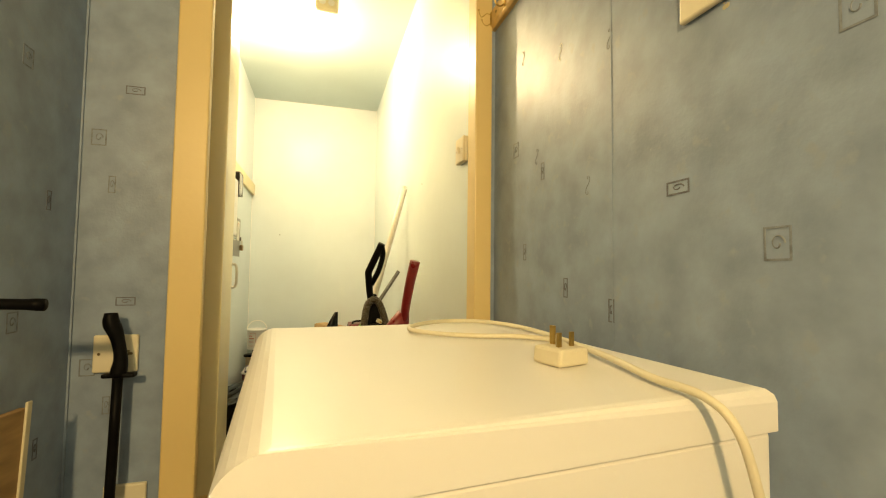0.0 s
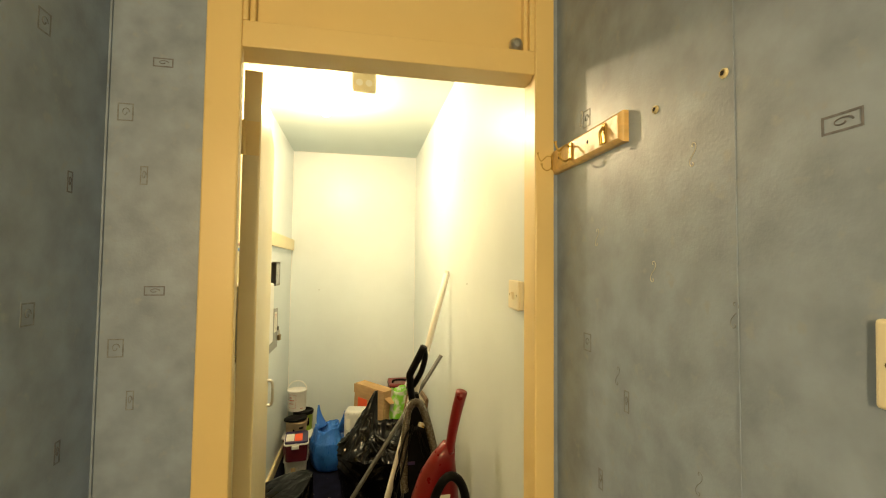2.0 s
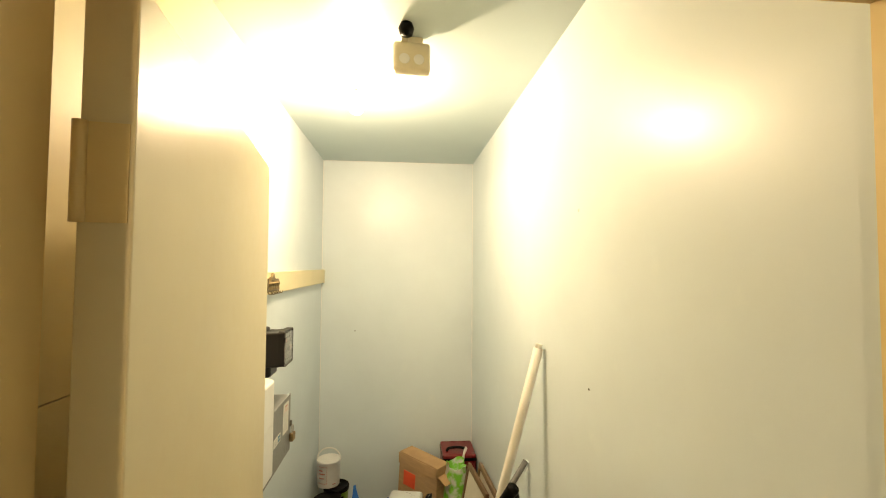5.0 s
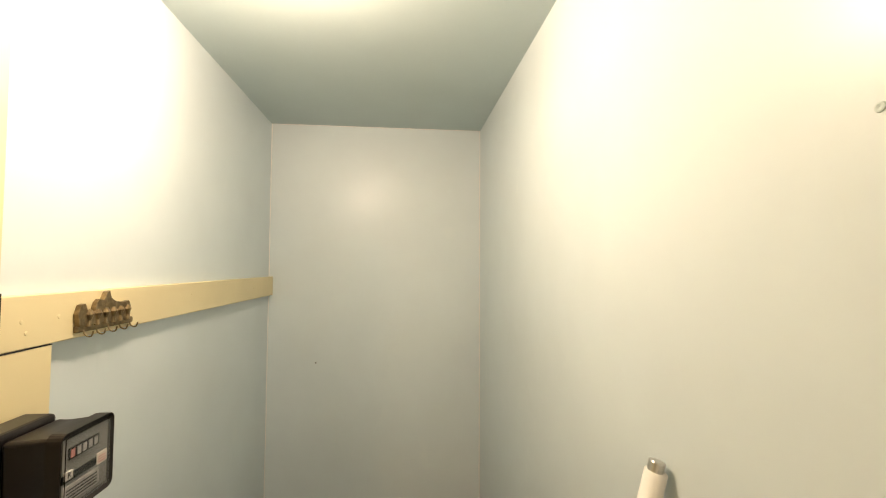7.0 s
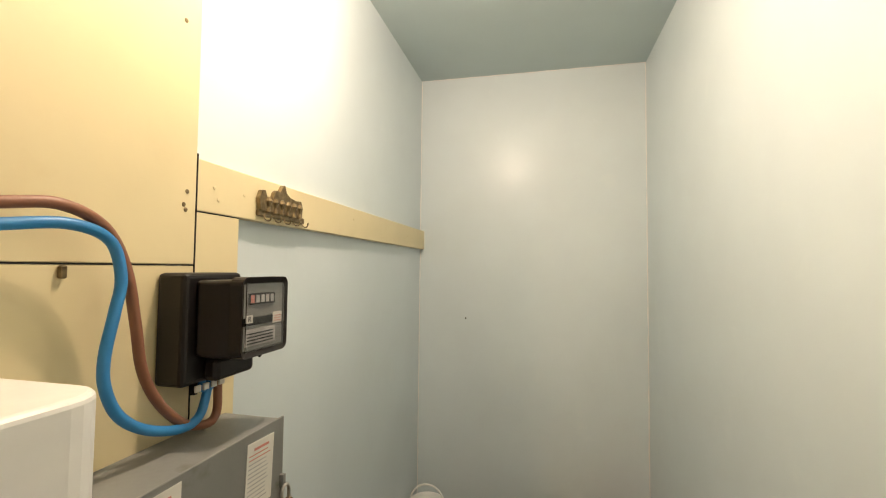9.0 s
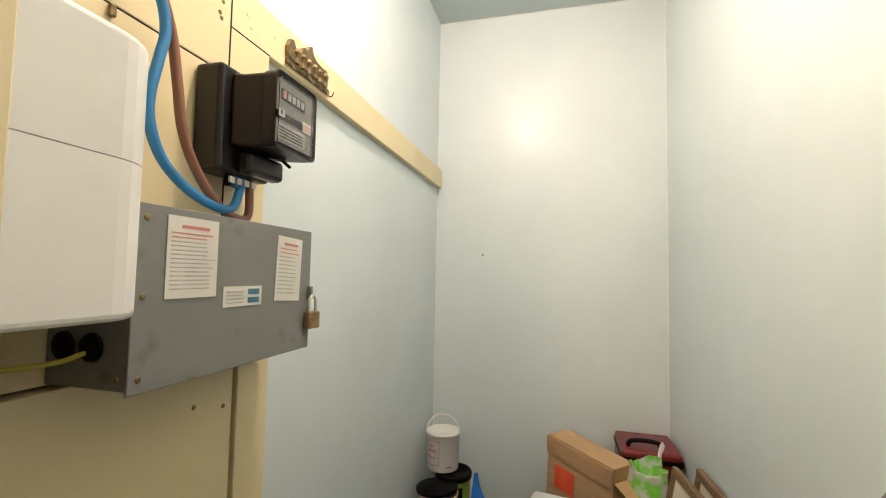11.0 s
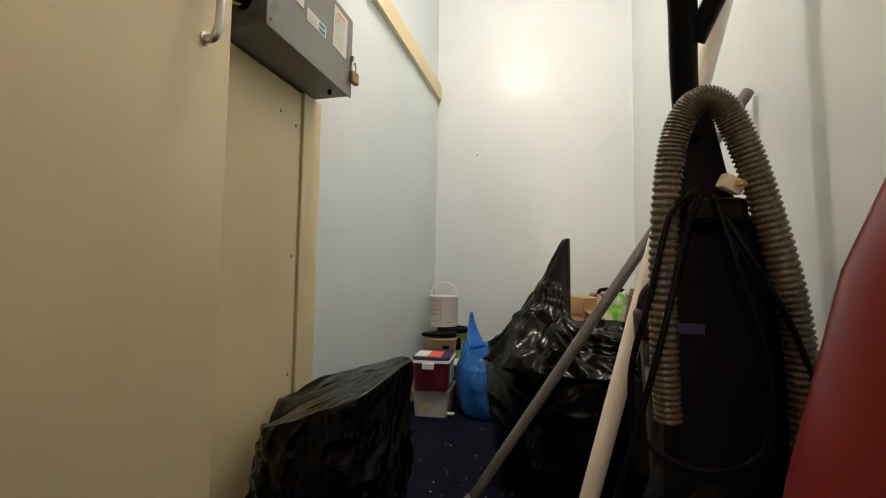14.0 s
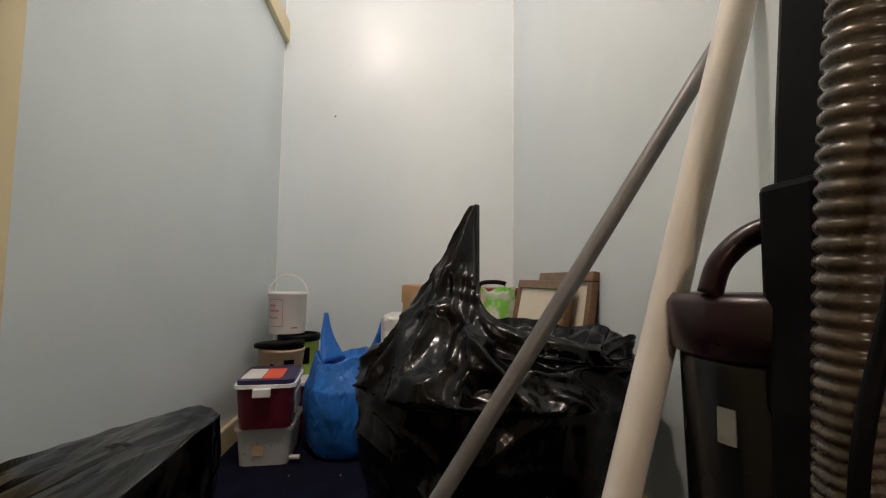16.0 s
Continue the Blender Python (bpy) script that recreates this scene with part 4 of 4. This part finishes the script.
def tub(name, m, w, d, h, body, lid, label, lip=WHITEPL):
    t = thing(name, m, label, "paint tub")
    bm = box(-w, w, -d, d, 0, h, 0.0)
    for v in bm.verts:
        if v.co.z < 0.01:
            v.co.x *= 0.9
            v.co.y *= 0.9
    bmesh.ops.bevel(bm, geom=[e for e in bm.edges if abs(e.verts[0].co.z - e.verts[1].co.z) > 0.02], offset=0.02, segments=4, affect="EDGES", profile=0.5)
    part("body", bm, body, t)
    bm = box(-w - 0.006, w + 0.006, -d - 0.006, d + 0.006, h, h + 0.010)
    bmesh.ops.bevel(bm, geom=[e for e in bm.edges if abs(e.verts[0].co.z - e.verts[1].co.z) > 0.005], offset=0.024, segments=4, affect="EDGES", profile=0.5)
    part("rim", bm, lip, t)
    if lid:
        bm = box(-w, w, -d, d, h + 0.010, h + 0.022)
        bmesh.ops.bevel(bm, geom=[e for e in bm.edges if abs(e.verts[0].co.z - e.verts[1].co.z) > 0.005], offset=0.022, segments=4, affect="EDGES", profile=0.5)
        part("lid", bm, lid, t)
    return t


t1 = tub("paint_tub", pose(0.150, 2.245, 0, 0, 0, 4), 0.076, 0.10, 0.100, CLEARISH, None, "empty cloudy plastic tub at the bottom of the stack", CLEARISH)
part("label_patch", box(-0.03, 0.0, -0.0965, -0.0935, 0.03, 0.06), BEIGE, t1)
part("lid_tab", box(0.07, 0.10, -0.09, -0.075, 0.012, 0.022, 0.003), WHITEPL, t1)
t2 = tub("paint_tub", pose(0.152, 2.225, 0.110, 0, 0, 6), 0.078, 0.105, 0.115, DKRED, NAVY, "maroon paint tub with navy lid and white rim")
part("lid_print", box(-0.07, -0.015, -0.08, 0.05, 0.137, 0.1385), PAPERW, t2)
part("lid_print", box(-0.012, 0.04, -0.085, 0.05, 0.137, 0.1385), ORANGE, t2)
part("clip", box(-0.03, 0.018, -0.122, -0.108, 0.092, 0.116, 0.003), WHITEPL, t2)
part("side_print", box(0.0755, 0.080, -0.06, 0.06, 0.03, 0.09), PAPERW, t2)
t3 = tub("paint_tub", pose(0.125, 2.48, 0, 0, 0, 0), 0.10, 0.085, 0.165, DKRED, None, "maroon tub behind the front stack")


def pail(name, m, r, h, body, lid, label, handle=None, band=None):
    t = thing(name, m, label, "paint pot")
    part("body", lathe([(r * 0.93, 0), (r * 0.94, 0.003), (r, h - 0.012), (r * 1.03, h - 0.010), (r * 1.03, h - 0.002), (r, h), (r * 0.95, h), (r * 0.94, h - 0.008), (0.0, h - 0.008)], 32), body, t, "", True)
    if lid:
        part("lid", lathe([(r * 1.06, h - 0.02), (r * 1.07, h - 0.002), (r * 1.03, h + 0.004), (r * 0.9, h + 0.003), (r * 0.88, h - 0.004), (0.0, h - 0.004)], 32), lid, t, "", True)
    if handle:
        part("handle", tube(spline([(-r, 0, h - 0.014), (-r * 0.95, 0, h + 0.02), (-r * 0.55, 0, h + 0.055), (0, 0, h + 0.066), (r * 0.55, 0, h + 0.055), (r * 0.95, 0, h + 0.02), (r, 0, h - 0.014)], 6), 0.0042, 10), handle, t, "", True)
    return t


def arc_patch(r, a0, a1, z0, z1, t=0.0012):
    bm = bmesh.new()
    n = 12
    cols = [[bm.verts.new((q * math.cos(a), q * math.sin(a), z)) for q, z in ((r, z0), (r, z1), (r + t, z1), (r + t, z0))] for a in [a0 + (a1 - a0) * k / n for k in range(n + 1)]]
    for a, b in zip(cols, cols[1:]):
        for i in range(4):
            bm.faces.new((a[i], b[i], b[(i + 1) % 4], a[(i + 1) % 4]))
    bm.faces.new(cols[0][::-1])
    bm.faces.new(cols[-1])
    return bm


gp2 = pail("paint_pot", pose(0.150, 2.585, 0.175), 0.075, 0.142, LIME, BLACK, "lime green paint pot with a black lid")
part("print_patch", arc_patch(0.074, -1.2, -0.8, 0.04, 0.10), BLACK, gp2)
bp = pail("paint_pot", pose(0.112, 2.462, 0.175, 3, 4, 0), 0.078, 0.118, BEIGE, None, "beige paint pot with its black lid slipped askew")
part("lid", moved(lathe([(0.085, 0.0), (0.086, 0.012), (0.080, 0.016), (0.0, 0.014)], 32), pose(-0.008, 0.0, 0.118, -6, -8)), BLACK, bp, "", True)
part("print_patch", arc_patch(0.0785, -1.2, -0.75, 0.07, 0.085), BLACK, bp)
part("print_patch", arc_patch(0.0780, -1.75, -1.6, 0.05, 0.07), BLACK, bp)
tagged(bpy.data.objects[t3.name], group="stack of paint tubs")
for q in (t1, t2, gp2, bp):
    q["group"] = "stack of paint tubs"
wc = pail("paint_pot", pose(0.098, 2.60, 0.322), 0.073, 0.158, WHITEPL, None, "white paint can with red print and raised handle", WHITEPL)
wc["group"] = "stack of paint tubs"
for a0, a1, z0, z1 in ((-2.35, -1.55, 0.030, 0.032), (-2.35, -1.55, 0.130, 0.132), (-1.57, -1.55, 0.032, 0.130), (-2.3, -1.95, 0.105, 0.112), (-2.3, -1.75, 0.085, 0.092), (-2.3, -1.8, 0.060, 0.065), (-1.1, -0.8, 0.022, 0.027)):
    part("print_mark", arc_patch(0.0728, a0, a1, z0, z1), REDINK, wc)

# things along the back and the east wall
cbx = thing("cardboard_box", pose(0.70, 2.575, 0, 0, 4, -45), "brown cardboard box leaning with a red sticker", "box")
part("carton", box(-0.155, 0.165, -0.09, 0.02, 0.012, 0.505, 0.002), CARD, cbx)
part("flap", moved(box(-0.155, 0.165, -0.001, 0.002, 0.0, 0.07), pose(0, -0.096, 0.432, 4)), CARD, cbx)
part("flap", moved(box(0, 0.07, -0.085, 0.01, 0, 0.003), pose(0.165, 0.0, 0.45, 0, 24)), CARD, cbx)
part("sticker", box(-0.11, -0.01, -0.0925, -0.0905, 0.31, 0.40), ORANGE, cbx)
whc = thing("white_container", pose(0.575, 2.20, 0, 0, 0, -10), "white translucent plastic canister behind the bin liner", "canister")
part("body", box(-0.085, 0.10, -0.07, 0.07, 0, 0.43, 0.018, 4), CLEARISH, whc)
part("handle_recess", box(-0.07, -0.04, -0.074, -0.069, 0.30, 0.38, 0.002), WHITEPL, whc)
bag("plastic_sack", pose(0.905, 2.425, 0), "green and clear printed plastic sack standing by the wall", 0.082, 0.08, 0.50, 0.0, 0, (0, 0), 17.0, GREEN, amp=0.07, mouth=0.9)
tb = thing("red_tool_case", pose(0.915, 2.62, 0, 0, 0, 0), "red and black tool case with a white strap", "tool case")
part("case", box(-0.09, 0.125, -0.09, 0.14, 0, 0.505, 0.012, 3), RED, tb)
part("band", box(-0.092, 0.127, -0.093, 0.142, 0.462, 0.482, 0.004), BLACK, tb)
part("grip", tube(spline([(-0.06, -0.03, 0.502), (-0.05, -0.03, 0.522), (0.0, -0.03, 0.528), (0.05, -0.03, 0.522), (0.06, -0.03, 0.502)], 5), 0.009, 8), BLACK, tb, "", True)
part("strap", tube(spline([(0.035, -0.096, 0.43), (0.040, -0.097, 0.49), (0.055, -0.06, 0.513), (0.075, 0.0, 0.508)], 6), 0.013, 8, None, 0.3), WHITEPL, tb, "white webbing strap", True)


def picture(m, w, h, label):
    t = thing("picture_frame", m, label, "picture")
    f = 0.028
    for nm, b in (("frame_rail", (-w, w, 0, 0.02, h - f, h)), ("frame_rail", (-w, w, 0, 0.02, 0, f)), ("frame_rail", (-w, -w + f, 0, 0.02, f, h - f)), ("frame_rail", (w - f, w, 0, 0.02, f, h - f))):
        part(nm, box(*b, 0.004), WOODFR, t)
    mo = part("mount", box(-w + f, w - f, 0.008, 0.012, f, h - f), MOUNT, t)
    part("print", box(-w * 0.28, w * 0.28, 0.0072, 0.0085, h * 0.36, h * 0.66), PRINT, mo)
    part("back", box(-w + 0.006, w - 0.006, 0.0125, 0.019, 0.006, h - 0.006), CARD, t)
    return t


picture(pose(0.873, 2.150, 0.004, 0, 0, -84) @ pose(0, 0, 0, -11), 0.187, 0.545, "dark wood framed print in a wide cream mount")
picture(pose(0.945, 2.095, 0.004, 0, 0, -87) @ pose(0, 0, 0, -8), 0.19, 0.565, "dark wood picture frame leaning behind another")

# poles
gpole = thing("grey_floor_tool", pose(0, 0, 0), "grey tube floor tool leaning against the blue wall", "mop")
part("tube", rod((0.452, 1.395, 0.045), (1.038, 1.392, 0.962), 0.0115, 14), POLEG, gpole, "", True)
part("socket", rod((0.440, 1.395, 0.03), (0.476, 1.395, 0.083), 0.017, 14, 0.014), POLEG, gpole, "", True)
part("head", moved(box(-0.045, 0.045, -0.13, 0.05, 0, 0.022, 0.008, 3), pose(0.405, 1.39, 0.0, 0, 0, -12)), WHITEPL, gpole, "grubby white plastic foot")
part("swivel", lathe([(0.026, 0.02), (0.026, 0.034), (0.018, 0.040), (0.0, 0.04)], 20, None, 1, 1, (0.405, 1.405, 0)), PLASTIC, gpole, "", True)
wpole = thing("white_pole", pose(0, 0, 0), "white coated pole leaning against the blue wall", "pole")
part("tube", rod((0.667, 1.255, 0.0), (1.030, 1.205, 1.430), 0.0165, 18), POLEW, wpole, "", True)
part("tip", rod((1.027, 1.205, 1.426), (1.032, 1.205, 1.445), 0.012, 10), CHROME, wpole, "", True)

# black upright vacuum cleaner
vc = thing("upright_vacuum", pose(0, 0, 0), "black upright vacuum cleaner with ribbed hose over its neck", "vacuum cleaner")
VX, VY = 0.850, 1.105
part("foot", moved(box(-0.15, 0.15, -0.02, 0.17, 0.0, 0.075, 0.02, 3), pose(VX + 0.01, VY + 0.06, 0)), BLACK, vc)
part("spine", prism([(-0.050, 0.05), (0.130, 0.05), (0.126, 0.42), (0.112, 0.55), (0.085, 0.645), (0.048, 0.695), (0.020, 0.84), (-0.019, 0.84), (-0.034, 0.66), (-0.046, 0.45)], 0.045, None, 0.006), BLACK, vc).matrix_local = pose(VX, VY - 0.02, 0)
part("neck", tube(spline([(0.845, 1.10, 0.78), (0.828, 1.05, 0.86), (0.818, 1.012, 0.925), (0.815, 0.998, 0.955), (0.826, 0.985, 0.985), (0.858, 0.945, 1.065), (0.870, 0.93, 1.097)], 6), 0.0175, 12), BLACK, vc, "", True)
part("grip_loop", tube(spline([(0.870, 0.932, 1.09), (0.880, 0.955, 1.045), (0.866, 0.985, 0.97), (0.836, 1.03, 0.895)], 6), 0.0135, 10), BLACK, vc, "", True)
bn = part("dust_bin", lathe([(0.060, 0.10), (0.063, 0.12), (0.074, 0.47), (0.074, 0.475), (0.0, 0.45)], 32, None, 1, 1, (0.866, 1.188, 0)), SMOKE, vc, "smoky clear dust bin", True)
part("bin_lid", lathe([(0.076, 0.475), (0.083, 0.48), (0.085, 0.520), (0.080, 0.528), (0.0, 0.530)], 32, None, 1, 1, (0.866, 1.188, 0)), PLUM, bn, "dark plum bin lid", True)
part("bin_handle", tube(spline([(0.792, 1.170, 0.528), (0.800, 1.165, 0.556), (0.822, 1.155, 0.578), (0.850, 1.135, 0.585), (0.868, 1.12, 0.582)], 6), 0.012, 12, None, 0.8), PLUM, bn, "", True)
part("side_flange", box(0.808, 0.852, 1.088, 1.138, 0.44, 0.612, 0.006), BLACK, bn)
lb = part("bin_label", arc_patch(0.0725, 3.40, 3.60, 0.41, 0.438), GREY, bn)
lb.matrix_local = pose(0.866, 1.188, 0)
part("motor_cover", lathe([(0.075, 0.06), (0.085, 0.10), (0.085, 0.24), (0.065, 0.30), (0.0, 0.31)], 28, None, 1.0, 0.7, (0.865, 1.13, 0)), BLACK, vc, "", True)
hp_ = spline([(0.806, 1.075, 0.38), (0.800, 1.065, 0.48), (0.799, 1.056, 0.60), (0.806, 1.048, 0.72), (0.818, 1.040, 0.785), (0.842, 1.034, 0.815), (0.872, 1.036, 0.802), (0.898, 1.042, 0.745), (0.924, 1.050, 0.66), (0.948, 1.058, 0.56), (0.962, 1.065, 0.46), (0.968, 1.075, 0.34)], 60)
nr = 128
part("hose", tube(hp_, lambda s: 0.0152 + 0.0042 * abs(math.sin(s * math.pi * nr)) ** 0.7, 14), HOSE, vc, "translucent grey-brown ribbed hose", True)
part("cord", tube(spline([(VX - 0.01, VY - 0.05, 0.70), (VX - 0.05, VY - 0.085, 0.66), (VX - 0.075, VY - 0.09, 0.56), (VX - 0.10, VY - 0.085, 0.45), (VX - 0.085, VY - 0.08, 0.37), (VX - 0.02, VY - 0.085, 0.34), (VX + 0.05, VY - 0.08, 0.37), (VX + 0.06, VY - 0.07, 0.48), (VX + 0.03, VY - 0.07, 0.60), (VX + 0.01, VY - 0.06, 0.69)], 8), 0.0042, 8), BLACK, vc, "", True)
part("cord", tube(spline([(VX - 0.005, VY - 0.05, 0.69), (VX - 0.03, VY - 0.08, 0.64), (VX - 0.06, VY - 0.095, 0.52), (VX - 0.095, VY - 0.09, 0.38), (VX - 0.12, VY - 0.07, 0.26), (VX - 0.09, VY - 0.07, 0.16), (VX - 0.03, VY - 0.07, 0.08), (VX, VY - 0.08, 0.01)], 8), 0.0042, 8), BLACK, vc, "", True)
part("cord", tube(spline([(VX + 0.01, VY - 0.05, 0.69), (VX + 0.05, VY - 0.07, 0.6), (VX + 0.10, VY - 0.06, 0.50), (VX + 0.125, VY - 0.05, 0.40), (VX + 0.11, VY - 0.03, 0.30), (VX + 0.06, VY - 0.02, 0.24)], 8), 0.0042, 8), BLACK, vc, "", True)
vp = part("cord_plug", moved(box(-0.015, 0.015, -0.008, 0.008, -0.010, 0.010, 0.003), pose(VX + 0.030, VY - 0.060, 0.703, 10, 24, 20)), PLASTIC, vc, "ivory plug tucked into the cord")
part("plug_pin", moved(box(-0.003, 0.003, -0.026, -0.012, -0.003, 0.003), pose(VX + 0.030, VY - 0.060, 0.703, 10, 24, 20)), BRASS, vp)
part("cord_hook", box(VX - 0.014, VX + 0.055, VY - 0.055, VY - 0.015, 0.650, 0.688, 0.010), BLACK, vc)
part("badge", box(VX - 0.034, VX + 0.006, VY - 0.024, VY - 0.0195, 0.50, 0.515, 0.001), NAVY, vc)

# red upright vacuum cleaner, leaning back
rv = thing("red_vacuum", pose(0.870, 0.750, 0.0, 12.8, 4.0, 0), "red upright vacuum cleaner with black hose loop, leaning", "vacuum cleaner")
part("foot", moved(box(-0.115, 0.115, -0.02, 0.17, 0.0, 0.07, 0.02, 3), pose(0, 0, 0.012, -12.5)), DKRED, rv)
bm = bmesh.new()
shell = []
for z, x0, x1, d in ((0.05, -0.105, 0.085, 0.050), (0.10, -0.115, 0.092, 0.062), (0.22, -0.122, 0.095, 0.068), (0.34, -0.126, 0.092, 0.068), (0.46, -0.128, 0.082, 0.062), (0.58, -0.122, 0.062, 0.052), (0.68, -0.100, 0.042, 0.042), (0.75, -0.068, 0.026, 0.032), (0.81, -0.030, 0.020, 0.022)):
    shell.append([bm.verts.new(((x0 + x1) / 2 + (x1 - x0) / 2 * abs(math.cos(a)) ** 0.8 * (1 if math.cos(a) > 0 else -1), 0.02 + d * abs(math.sin(a)) ** 0.8 * (1 if math.sin(a) > 0 else -1), z)) for a in [2 * math.pi * k / 36 for k in range(36)]])
for a, b in zip(shell, shell[1:]):
    for k in range(36):
        bm.faces.new((a[k], a[(k + 1) % 36], b[(k + 1) % 36], b[k]))
bm.faces.new(shell[0][::-1])
bm.faces.new(shell[-1])
part("body", bm, RED, rv, "", True)
part("handle", tube(spline([(0, 0.01, 0.78), (0.0, 0.006, 0.86), (0.004, 0.0, 0.95), (0.012, -0.004, 1.035)], 6), lambda s: 0.0175 + 0.004 * s, 14), RED, rv, "", True)
part("hose_loop", tube(spline([(-0.060, -0.07, 0.25), (-0.070, -0.07, 0.45), (-0.050, -0.058, 0.64), (-0.005, -0.05, 0.72), (0.055, -0.048, 0.67), (0.092, -0.045, 0.50), (0.098, -0.02, 0.25), (0.09, -0.01, 0.1)], 10), 0.017, 12), BLACK, rv, "black hose looped over the body", True)
part("bin_window", lathe([(0.060, 0.10), (0.068, 0.28), (0.055, 0.31), (0.0, 0.315)], 28, None, 1, 0.6, (0.005, -0.03, 0)), BLACK, rv, "", True)
part("badge", moved(box(-0.028, 0.028, -0.002, 0.002, 0.0, 0.025, 0.001), pose(-0.012, -0.029, 0.60, -8)), PAPERW, rv)

# dust and plaster crumbs on the carpet
bm = bmesh.new()
rnd = random.Random(9)
for k in range(70):
    x, y, r = rnd.uniform(0.22, 0.62), rnd.uniform(1.32, 2.12), rnd.uniform(0.0008, 0.003)
    h0 = len(bm.verts)
    vs = [bm.verts.new((x + r * math.cos(a) * rnd.uniform(0.6, 1.4), y + r * math.sin(a) * rnd.uniform(0.6, 1.4), 0.0004)) for a in (0, 1.3, 2.5, 3.8, 5.0)]
    top = bm.verts.new((x, y, 0.0005 + r * 0.8))
    for q in range(5):
        bm.faces.new((vs[q], vs[(q + 1) % 5], top))
    bm.faces.new(vs[::-1])
tagged(link("carpet_crumbs", bm, PLASTER), "pale plaster crumbs scattered over the navy carpet", "crumbs", kind="stuff")
